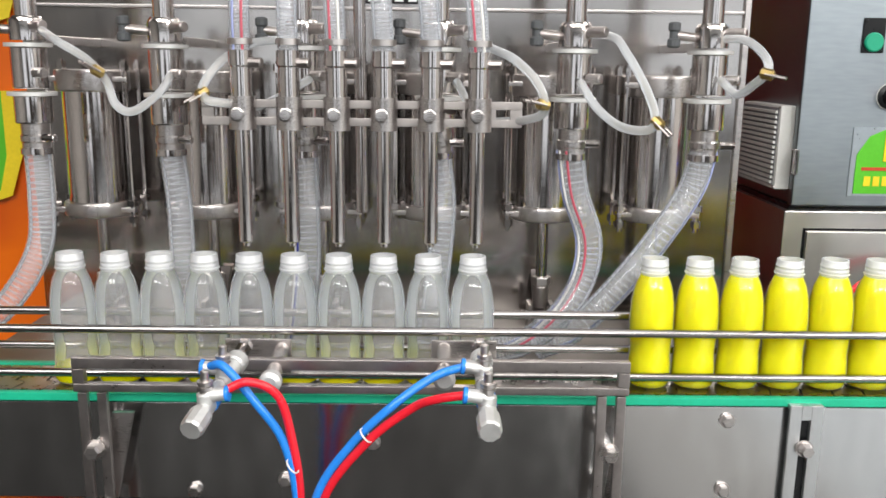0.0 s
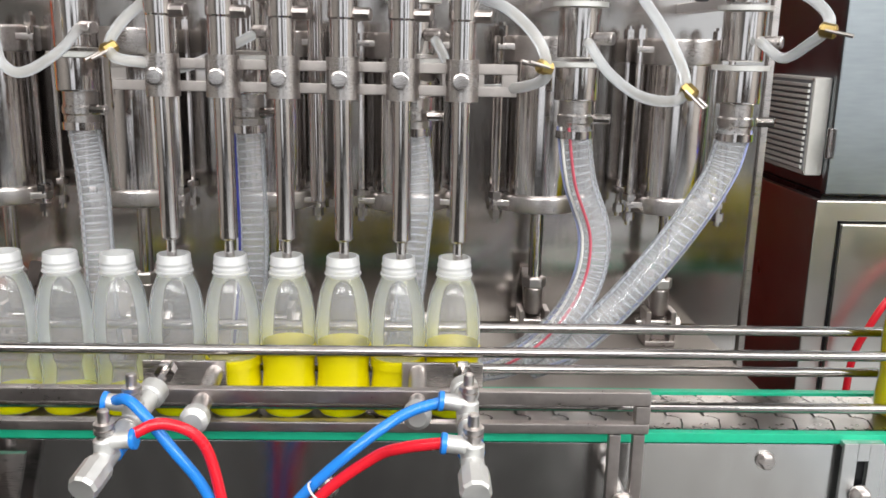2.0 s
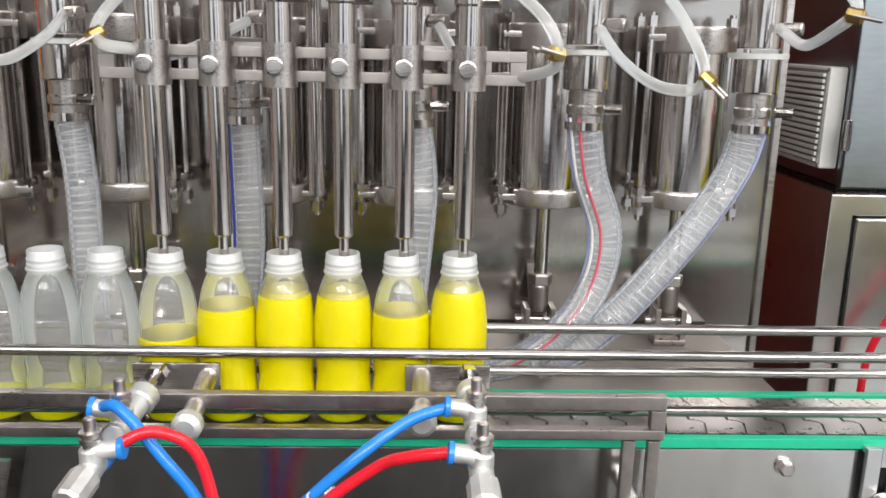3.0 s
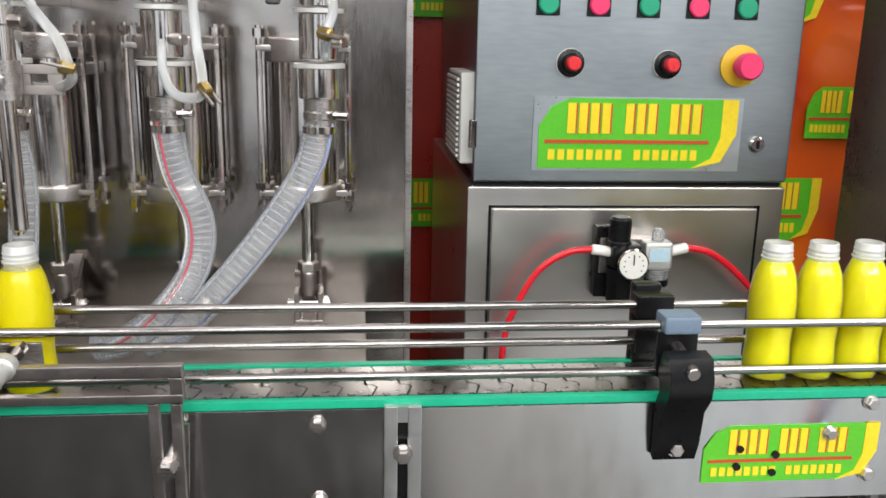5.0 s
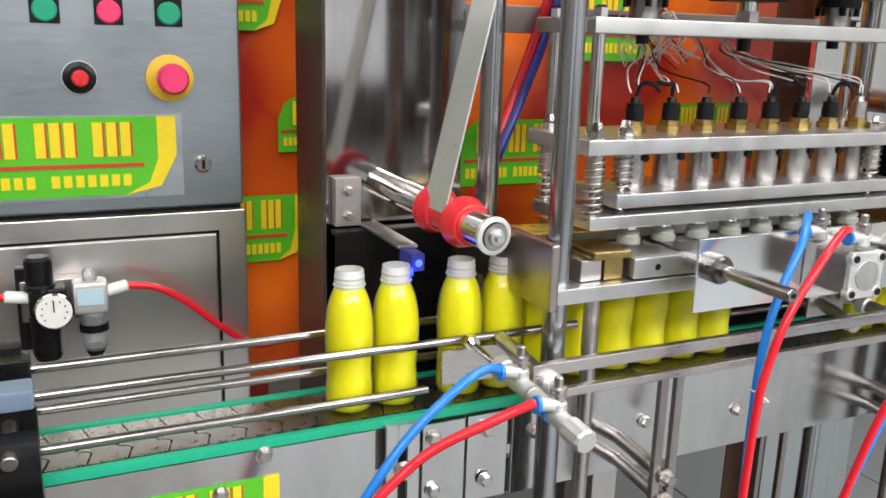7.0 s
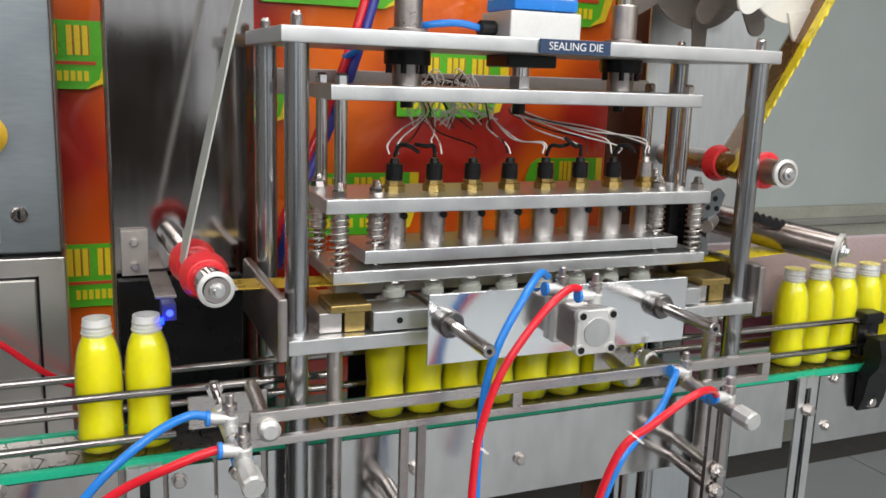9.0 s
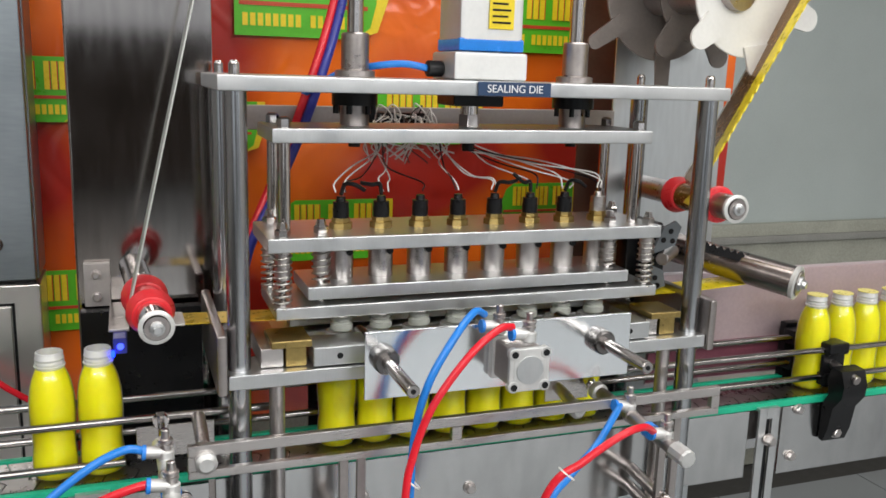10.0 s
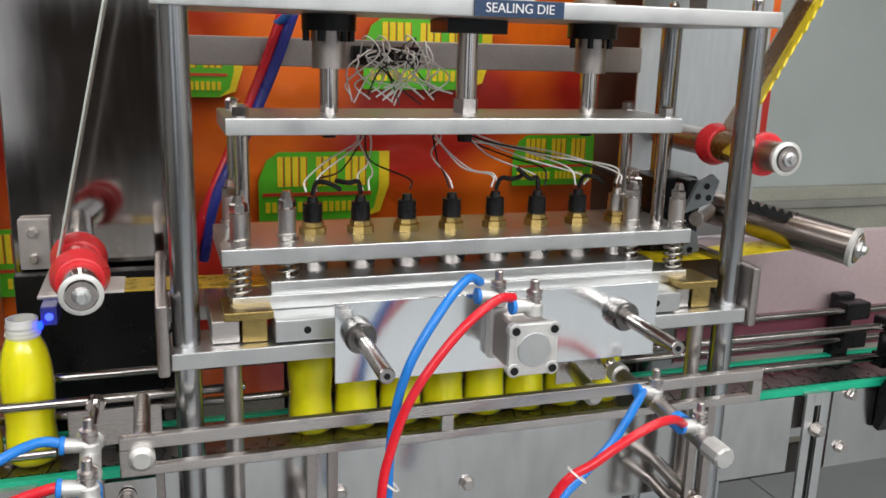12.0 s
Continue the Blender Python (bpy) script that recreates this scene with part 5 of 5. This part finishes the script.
def bottle_clamp():
    c = thing("clamp_jaw", "silver clamp plate with two guide rods and a square air cylinder", "clamp", (1.62, 0.87, 1.02))
    part("face_plate", box(1.438, 1.803, 0.866, 0.870, 0.977, 1.062, 0.001), MIRROR, c, "bright brushed face plate")
    for x in (1.462, 1.757):
        r = part("guide_rod", rod((x, 0.985, 1.028), (x, 0.752, 1.028), 0.0078, 18, bev=0.001), RAIL, c)
        part("rod_collar", lathe([(0.0165, 0), (0.0165, 0.012), (0.014, 0.016)], (x, 0.866, 1.028), (0, -1, 0), 20), DARKCOLLAR, r, "dark rod collar")
        part("rod_bore", lathe([(0.003, 0), (0.003, 0.0006)], (x, 0.7518, 1.028), (0, -1, 0), 10), BLACK, r)
    part("square_cylinder", box(1.601, 1.646, 0.807, 0.866, 0.998, 1.046, 0.004), DARKSTEEL, c, "square air cylinder body")
    part("cylinder_foot", box(1.597, 1.650, 0.852, 0.8655, 0.994, 1.050, 0.003), CAST, c)
    bm = box(1.602, 1.645, 0.7985, 0.8065, 0.9950, 1.0490, 0.002)
    box(1.5970, 1.6500, 0.7991, 0.8060, 1.0000, 1.0440, 0.002, bm)
    for dx in (-0.0205, 0.0205):
        for dz in (-0.0205, 0.0205):
            lathe([(0.0072, 0), (0.0072, 0.0082), (0.0066, 0.0088)], (1.6235 + dx, 0.8066, 1.022 + dz), (0, -1, 0), 14, bm)
    part("front_cap", bm, CAST, c, "cast silver end cap with four lugs")
    part("end_disc", lathe([(0.0175, 0), (0.0175, 0.0012), (0.0165, 0.0015)], (1.6235, 0.7984, 1.022), (0, -1, 0), 28), ALU, c)
    for dx in (-0.0205, 0.0205):
        for dz in (-0.0205, 0.0205):
            part("socket_screw", lathe([(0.0042, 0), (0.0042, 0.0012)], (1.6235 + dx, 0.7975, 1.022 + dz), (0, -1, 0), 12), BLACK, c)
    fitting(c, Vector((1.606, 0.855, 1.062)), (-1, 0, 0.05))
    fitting(c, Vector((1.628, 0.815, 1.062)), (-1, 0, 0.05))
    air_tube([(1.586, 0.855, 1.078), (1.566, 0.84, 1.086), (1.530, 0.81, 1.066), (1.496, 0.80, 1.016), (1.481, 0.80, 0.956), (1.477, 0.80, 0.873), (1.478, 0.80, 0.72)], BLUETUBE)
    air_tube([(1.606, 0.815, 1.072), (1.583, 0.805, 1.073), (1.541, 0.79, 1.049), (1.496, 0.785, 0.993), (1.474, 0.785, 0.934), (1.466, 0.785, 0.880), (1.460, 0.785, 0.72)], REDTUBE)
    j = thing("bottle_holder", "aluminium jaw bar with brass blocks that holds the bottle necks", "clamp", (1.61, 0.95, 1.008))
    part("jaw_bar", box(1.385, 1.862, 0.908, 0.962, 1.010, 1.034, 0.002), ALU, j)
    part("jaw_hole", lathe([(0.004, 0), (0.004, 0.0006)], (1.418, 0.9079, 1.022), (0, -1, 0), 10), BLACK, j)
    part("jaw_hole", lathe([(0.004, 0), (0.004, 0.0006)], (1.83, 0.9079, 1.022), (0, -1, 0), 10), BLACK, j)
    for x in (1.335, 1.868):
        part("brass_block", box(x, x + 0.050, 0.915, 0.975, 1.0335, 1.043, 0.002), BRASS, j, "worn brass block")
        part("brass_block", box(x + 0.018, x + 0.044, 0.920, 0.97, 1.0085, 1.033, 0.002), BRASS, j, "worn brass block")
        part("slide_block", box(x - 0.012, x + 0.016, 0.922, 1.10, 1.0085, 1.033, 0.002), STEEL, j)
    part("jaw_bar", box(1.385, 1.862, 1.075, 1.118, 1.012, 1.042, 0.002), ALU, j)


bottle_clamp()

a, b = gate((1.207, 0.880, 0.938), (1.212, 0.760, 0.924), (1.178, 1.271, 0.889, 0.930), 0.045, 0.25, 0.80)
air_tube([a + Vector((-0.018, 0, 0.003)), (1.165, 0.845, 0.957), (1.125, 0.835, 0.942), (1.072, 0.83, 0.899), (1.018, 0.83, 0.823), (0.985, 0.84, 0.74)], BLUETUBE)
air_tube([b + Vector((-0.018, 0, 0.003)), (1.180, 0.785, 0.942), (1.146, 0.79, 0.930), (1.084, 0.81, 0.895), (1.020, 0.82, 0.830), (0.975, 0.84, 0.74)], REDTUBE)
a, b = gate((1.800, 0.930, 0.928), (1.810, 0.755, 0.914), (1.735, 1.805, 0.905, 0.937), -0.045, 0.42, 0.88)
air_tube([a + Vector((-0.014, 0, 0.003)), (1.765, 0.83, 0.935), (1.715, 0.79, 0.915), (1.668, 0.77, 0.890), (1.637, 0.76, 0.862), (1.60, 0.78, 0.72)], BLUETUBE)
air_tube([b + Vector((-0.018, 0, 0.003)), (1.760, 0.755, 0.951), (1.723, 0.745, 0.949), (1.674, 0.745, 0.922), (1.632, 0.755, 0.880), (1.595, 0.775, 0.72)], REDTUBE)
for at in ((1.655, 0.752, 0.905), (1.476, 0.793, 0.90)):
    tagged(part("cable_tie", lathe([(0.0120, 0), (0.0120, 0.0018), (0.0111, 0.0018), (0.0111, 0), (0.0120, 0)], at, (0.6, 0, 0.7), 18, caps=False), WHITE), "white plastic tie round the air tubes", "cable tie", "cable ties")


# ---- seal film and its rollers ----
def film_roller(p0, p1, r, mat, label, guards=(), guard_mat=None):
    p0, p1 = Vector(p0), Vector(p1)
    d = (p1 - p0).normalized()
    t = thing("film_roller", label, "roller", p0, "film rollers")
    part("sleeve", rod(p0, p1, r, 24, bev=0.002), mat, t)
    part("end_cap", lathe([(r + 0.001, 0), (r + 0.002, 0.006), (r - 0.001, 0.0075), (r * 0.84, 0.0075), (r * 0.80, 0.003)], p1 - d * 0.004, d, 24), FLANGE, t, "pale end cap")
    part("bearing", lathe([(r * 0.76, 0), (r * 0.76, 0.002)], p1 + d * 0.0035, d, 20), DARKSTEEL, t, "dark bearing face")
    part("axle_nut", lathe([(r * 0.5, 0), (r * 0.46, 0.004), (r * 0.28, 0.005), (r * 0.24, 0.010)], p1 + d * 0.005, d, 12), ALU, t, "", 20)
    for s in guards:
        c = p0.lerp(p1, s)
        part("guide_ring", lathe([(r * 1.05, -0.010), (r * 1.5, -0.006), (r * 1.55, 0.0), (r * 1.25, 0.016), (r * 1.05, 0.018)], c, d, 24), guard_mat or RED, t, "red plastic guide ring")
    if len(guards) > 1:
        part("red_sleeve", rod(p0.lerp(p1, min(guards)), p0.lerp(p1, max(guards) + 0.08), r * 1.12, 24, bev=0.002), guard_mat or RED, t, "red plastic sleeve")
    return t


film_roller((1.182, 1.185, 1.086), (1.205, 0.912, 1.073), 0.0185, CHROME, "polished film roller with red guide rings and pale end cap", (0.56, 0.79))
film_roller((2.00, 1.20, 1.190), (1.986, 0.905, 1.191), 0.0185, DARKSTEEL, "steel film roller with a red guide ring beside the posts", (0.50,))
film_roller((1.95, 1.22, 1.115), (2.128, 0.925, 1.071), 0.0245, surface("brownish_steel", (0.36, 0.31, 0.29), 0.26, 1, 0.06, 5, spread=0.04), "long brownish steel winding roller slanting from the column")

wrap = thing("film_wrap", "amber film wrapped round the upper roller beside a red ring", "film", (1.99, 1.0, 1.19))
part("wound_film", rod((1.9935, 1.045, 1.1905), (1.9885, 0.955, 1.191), 0.0205, 24, bev=0.001), AMBER, wrap, "amber film turns")
part("outer_ring", lathe([(0.0206, 0), (0.027, 0.002), (0.027, 0.007), (0.0206, 0.009)], (1.9883, 0.952, 1.191), (-0.04, -1, 0), 24), RED, wrap, "red plastic ring")
FILM = tagged(part("seal_film", box(-0.001, 0.001, -0.027, 0.027, 0, 0.66, 0), FOIL), "grey strip of seal film hanging to the roller", "film")
FILM.matrix_basis = pose(1.178, 1.0, 1.085, 0, 13, 0)
tagged(part("seal_film", prism([(1.186, 1.062), (1.215, 1.054), (1.300, 1.052), (1.40, 1.050), (1.40, 1.049), (1.300, 1.051), (1.215, 1.0525), (1.186, 1.060)], 0.985, 1.035), GOLD), "gold seal film running flat into the press", "film")
tagged(part("seal_film", prism([(1.86, 1.050), (1.99, 1.052), (2.10, 1.058), (2.10, 1.057), (1.99, 1.051), (1.86, 1.049)], 0.985, 1.04), YELLOWFILM), "punched gold seal film leaving the press", "film")
w = thing("waste_film", "punched amber waste film with a yellow edge rising to the winder", "film")
part("film_web", box(-0.0010, 0.0010, -0.018, 0.036, 0, 0.56, 0), AMBER, w, "amber film web")
part("film_edge", box(-0.0014, 0.0014, -0.041, -0.0182, 0, 0.56, 0), YELLOWFILM, w, "yellow punched edge")
part("film_edge", box(-0.0013, 0.0013, 0.0362, 0.041, 0, 0.56, 0), FOIL, w, "silver cut edge")
random.seed(11)
bm = bmesh.new()
for k in range(34):
    z = 0.012 + k * 0.016
    prism([(z, -0.0445 + random.uniform(-0.002, 0.002)), (z + 0.009, -0.0425), (z + 0.006, -0.0405), (z - 0.004, -0.0405)], -0.0012, 0.0012, "xy", bm)
for v in bm.verts:
    v.co = (v.co.z, v.co.y, v.co.x)
tagged(part("torn_tabs", bm, YELLOWFILM, w, "torn tabs along the film edge"), kind="stuff")
w.matrix_basis = pose(1.975, 1.02, 1.185, 0, 26, -18)

tagged(part("film_splice", prism([(1.214, 1.0556), (1.240, 1.0545), (1.240, 1.0520), (1.214, 1.0522)], 0.983, 1.037), WHITE), "white splice on the gold seal film", "film")

spool = thing("winder_spool", "grey winder spool with rounded petal flanges above the sealing station", "spool", (2.0, 1.10, 1.52))
part("hub", rod((1.985, 1.21, 1.50), (2.03, 0.99, 1.50), 0.032, 20), DARKSTEEL, spool)
for y, cx, r0, r1, w1, m, first in ((1.15, 2.005, 0.104, 0.158, 0.012, TAUPE, 272), (1.10, 2.040, 0.075, 0.120, 0.017, TAUPE, 292), (1.0, 2.055, 0.098, 0.128, 0.018, WHITE, 280)):
    flange = part("flange", lathe([(r0 - 0.002, 0), (r0, 0.001), (r0, 0.004), (r0 - 0.002, 0.005)], (cx, y, 1.50), (0, 1, 0), 48), m, spool, "round flange")
    for k in range(6):
        w = radians(first + 60 * k)
        c, s = math.cos(w), math.sin(w)
        rim = [(r0 * 0.82, -w1 * 1.25), (r1 - w1, -w1)] + [(r1 - w1 + w1 * math.sin(q), -w1 * math.cos(q)) for q in (radians(18 * i) for i in range(1, 10))] + [(r1 - w1, w1), (r0 * 0.82, w1 * 1.25)]
        part("petal", prism([(cx + c * r - s * o, 1.50 + s * r + c * o) for r, o in rim], y - 0.0042, y - 0.0003), m, flange, "rounded petal")

head = thing("film_cutter", "dark perforated bracket carrying the winding roller", "bracket", (1.97, 1.1, 1.05))
part("shade_block", box(1.895, 1.960, 1.035, 1.10, 1.045, 1.150, 0.004), BLACK, head, "black bracket body")
BLUEPLATE = surface("blue_grey_plate", (0.17, 0.19, 0.205), 0.45, 0.3, 0.12, 20)
part("quadrant", prism([(1.917, 1.108), (1.958, 1.121), (1.967, 1.149), (1.957, 1.158), (1.936, 1.148)], 1.000, 1.006), BLUEPLATE, head, "blue-grey drilled quadrant")
part("quadrant", prism([(1.908, 1.096), (1.940, 1.083), (1.946, 1.058), (1.926, 1.052), (1.910, 1.064)], 1.000, 1.006), BLUEPLATE, head, "blue-grey drilled quadrant")
part("quadrant_arm", box(1.925, 1.945, 1.0065, 1.036, 1.06, 1.15, 0.002), BLACK, head)
part("pivot", rod((1.935, 0.998, 1.101), (1.99, 1.05, 1.101), 0.010, 14, bev=0.001), DARKSTEEL, head)
for x, z in ((1.948, 1.143), (1.936, 1.130), (1.952, 1.128), (1.926, 1.072), (1.931, 1.060)):
    part("bracket_hole", lathe([(0.0042, 0), (0.0042, 0.001)], (x, 0.9995, z), (0, -1, 0), 12), BLACK, head)
teeth = [(1.985, 1.116), (2.104, 1.084)]
for k in range(9, 0, -1):
    teeth += [(1.985 + 0.0132 * k, 1.095 + 0.0034 * (9 - k)), (1.979 + 0.0132 * k, 1.103 + 0.0034 * (9 - k))]
bm = prism(teeth, 0.985, 0.988)
part("tear_blade", bm, BLACK, head, "black toothed tear blade")

sens = thing("bottle_sensor", "small photo sensor with a bright blue light beside the bottle necks", "sensor", (1.155, 1.07, 1.01))
part("arm", box(1.118, 1.152, 1.165, 1.179, 1.034, 1.095, 0.001), BARSTEEL, sens)
part("arm", box(1.150, 1.175, 1.036, 1.171, 1.0335, 1.0375, 0.001), STEEL, sens)
part("housing", box(1.1555, 1.172, 1.008, 1.046, 1.013, 1.0337, 0.002), DARKBLUE, sens, "small dark housing")
part("lamp_face", lathe([(0.0042, 0), (0.0042, 0.001)], (1.164, 1.0078, 1.023), (0, -1, 0), 12), glow("blue_lamp_face", (0.05, 0.09, 1.0), 3.5), sens, "blue lit window of the sensor")
part("light", lathe([(0.0045, 0), (0.0045, 0.002)], (1.1560, 1.0045, 1.0150), (-0.93, 0.35, -0.05), 12), BLUELIGHT, sens, "glowing blue lamp face")
for z in (1.080, 1.048):
    bolt((1.134, 1.1645, z), sens, r=0.0055)

exit_box = thing("exit_guard", "pale pink sheet behind the outgoing bottles", "sheet", (2.2, 1.12, 0.86))
part("sheet", box(1.985, 2.60, 1.090, 1.094, 0.862, 1.050, 0.001), surface("pinkish_sheet", (0.50, 0.39, 0.415), 0.35, 0.3, 0.14, 3), exit_box)
part("dark_stripe", box(1.985, 2.60, 1.087, 1.0895, 0.866, 0.930, 0.0005), surface("plum_band", (0.20, 0.06, 0.09), 0.35, 0.2, 0.25, 5), exit_box, "plum lower band of the sheet")
part("sheet_fold", box(1.985, 2.60, 1.0945, 1.110, 1.044, 1.050, 0.001), surface("fold_edge", (0.55, 0.46, 0.48), 0.35, 0.3, 0.1, 5), exit_box)

# wires of the heaters
random.seed(5)
strip = thing("terminal_strip", "black terminal strip with loose white wires on the rear beam", "terminal", (1.57, 1.2, 1.28))
part("block", box(1.525, 1.618, 1.185, 1.203, 1.281, 1.306, 0.003), BLACK, strip)
for k in range(1, 5):
    part("terminal_gap", box(1.525 + k * 0.0186 - 0.0012, 1.525 + k * 0.0186 + 0.0012, 1.1835, 1.1848, 1.284, 1.303, 0), LOUVRE, strip)
for k in range(26):
    x = 1.53 + 0.0034 * k
    z = 1.287 + random.uniform(-0.003, 0.013)
    up = random.uniform(0.0, 0.028) if k % 2 else 0.0
    j = lambda w: random.uniform(-w, w)
    part("wire", sweep([(x, 1.184, z), (x + j(0.010), 1.166, z + up), (x + j(0.022), 1.150, z + up * 0.5 - 0.008), (x + j(0.034), 1.136, z - 0.028 + j(0.008)), (x + j(0.05), 1.127, 1.246 + j(0.012))], 0.0011, 6, 6), WIREW if k % 7 else BLACK, strip, "thin loose wire", 60)
for n, (x0, targets) in enumerate(((1.515, (0, 0, 1, 1, 2, 0)), (1.605, (3, 3, 4, 4)), (1.655, (5, 5, 6, 6, 7, 7, 7)))):
    for k, t in enumerate(targets):
        x1 = HEATER_X[t] + random.uniform(-0.008, 0.012)
        j = lambda: random.uniform(-0.006, 0.006)
        part("lead_wire", sweep([(x0 + j(), 1.10 + j(), 1.276), (x0 + j() * 2, 1.085 + j(), 1.262 + j()), (x0 * 0.45 + x1 * 0.55 + j() * 3, 1.06 + j(), 1.236 + j() * 2), (x1 + j(), 1.012, 1.226 + j()), (x1, 1.003, 1.211)], 0.0011, 6, 6), WIREW if k % 4 else BLACK, UPPER, "thin loose wire", 60)

plank = thing("wooden_plank", "rough wooden plank lying on the floor under the conveyor", "plank", (1.3, 1.2, 0))
part("board", box(1.05, 1.75, 1.10, 1.28, 0.0, 0.04, 0.004), PLANK, plank)


# ---- belt slats and floor tiles ----
BELT = thing("slat_belt", "stainless steel slat chain belt, running under the bottles", "belt", (0, 1.0165, 0.8585))
P_S = 0.0381
hp = P_S - 0.0018
w = 0.0415
outline = [(0, -w), (hp, -w), (hp + 0.006, -0.019), (hp + 0.0015, -0.014), (hp - 0.008, -0.012), (hp - 0.008, 0.012), (hp + 0.0015, 0.014), (hp + 0.006, 0.019), (hp, w), (0, w),
           (0.006, 0.019), (0.0015, 0.013), (-0.0068, 0.0108), (-0.0068, -0.0108), (0.0015, -0.013), (0.006, -0.019)]
slat = part("slat", prism(outline, 0.0, 0.0035, "xy"), SLAT, None, "", 20)
slat.parent = BELT
slat.location = (-2.45, 0, 0)
for k in range(1, 146):
    o = slat.copy()
    scene.collection.objects.link(o)
    o.location = (-2.45 + k * P_S, 0, 0)

def tiles(mat, cells):
    first = part("tile", box(-0.297, 0.297, -0.297, 0.297, -0.010, 0.0, 0.001), mat, FLOOR)
    first.location = (*cells[0], 0)
    for c in cells[1:]:
        o = first.copy()
        scene.collection.objects.link(o)
        o.location = (*c, 0)


# reflected light and shade put into the tiles: dark under filler, pale under sealer
cells = [(0.3 + i * 0.6, j * 0.6) for i in range(-6, 9) for j in range(-12, 4)]
tiles(SHADETILE, [c for c in cells if c[0] < 0.6 or (c[1] > 0.5 and c[0] < 1.8)])
tiles(TILE, [c for c in cells if 0.6 < c[0] < 1.2 and c[1] < 0.5])
tiles(PALETILE, [c for c in cells if c[0] > 1.8 or (c[0] > 1.2 and c[1] < 0.5)])


# ---- what moves ----
def motions():
    speed = 0.1225
    still = lambda ob: ob.matrix_basis.copy()

    def slide(ob, stops):
        """stops: time and distance along the belt."""
        m = ob.matrix_basis.copy()
        walk(ob, [(t, Matrix.Translation((d, 0, 0)) @ m) for t, d in stops])

    pace = 0.1206
    slide(BELT, [(t, speed * t) for t in (0.0, 4.0, 8.0, 12.0)])
    for k, b in enumerate(ROW_B):
        if k < 2:
            slide(b, [(0.0, 0), (1.0, pace), (3.0, 3 * pace), (5.0, 5 * pace), (6.4, 6.4 * pace), (6.6, 6.6 * pace), (6.85, 1.083 - 0.265), (7.2, 1.083 - 0.265), (12.0, 1.083 - 0.265)])
        else:
            end = 1.437 - 0.265 - 2 * 0.0545
            slide(b, [(0.0, 0), (1.0, pace), (3.0, 3 * pace), (5.0, 5 * pace), (7.0, 7 * pace), (8.4, 8.4 * pace), (9.1, end), (9.5, end), (12.0, end)])
    for b in ROW_C:
        slide(b, [(0.0, 0), (3.2, 0), (3.4, 0), (3.7, 0.028), (5.0, 0.045 + 1.3 * speed), (7.0, 0.045 + 3.3 * speed), (9.0, 0.045 + 5.3 * speed), (12.0, 0.045 + 8.3 * speed)])
    # valve tips come down to pour
    for tip in TIPS:
        up, down = pose(0, 0, 0.022), pose(0, 0, 0.0)
        walk(tip, [(0.0, up), (0.6, up), (0.9, down), (3.4, down), (3.7, up), (12.0, up)])
    # juice level
    begin, rate = [1.0, 1.0, 0.95, 0.95, 1.1, 1.35], [0.056, 0.046, 0.054, 0.054, 0.050, 0.040]
    for k, pieces in enumerate(FILLING):
        for h0, ob in pieces:
            low = 0.006
            lift = lambda h: pose(0, 0, h)
            t0 = begin[k]
            t1 = t0 + max(h0 - low, 0.009) / rate[k]
            if t1 - t0 > 0.05:
                n = max(1, round((t1 - t0) / 0.15))
                climb = [(t0 + (t1 - t0) * j / n, lift(low + (h0 - low) * j / n)) for j in range(n + 1)]
                walk(ob, [(0.0, lift(low)), (t0 - 0.1, lift(low)), *climb, (t1 + 0.1, lift(h0)), (12.0, lift(h0))])
    # press head
    def press(ob, d):
        m = ob.matrix_basis.copy()
        walk(ob, [(t, Matrix.Translation((0, 0, -d * f)) @ m) for t, f in ((0.0, 0), (10.1, 0), (10.23, 0.01), (10.3, 0.10), (10.4, 0.52), (10.5, 0.77), (10.6, 0.94), (10.72, 1.0), (10.9, 1.0), (12.0, 1.0))])

    press(UPPER, 0.062)
    press(HOT, 0.036)
    press(LOW, 0.026)
    for s in SPRINGS:
        press(s, 0.044)


motions()
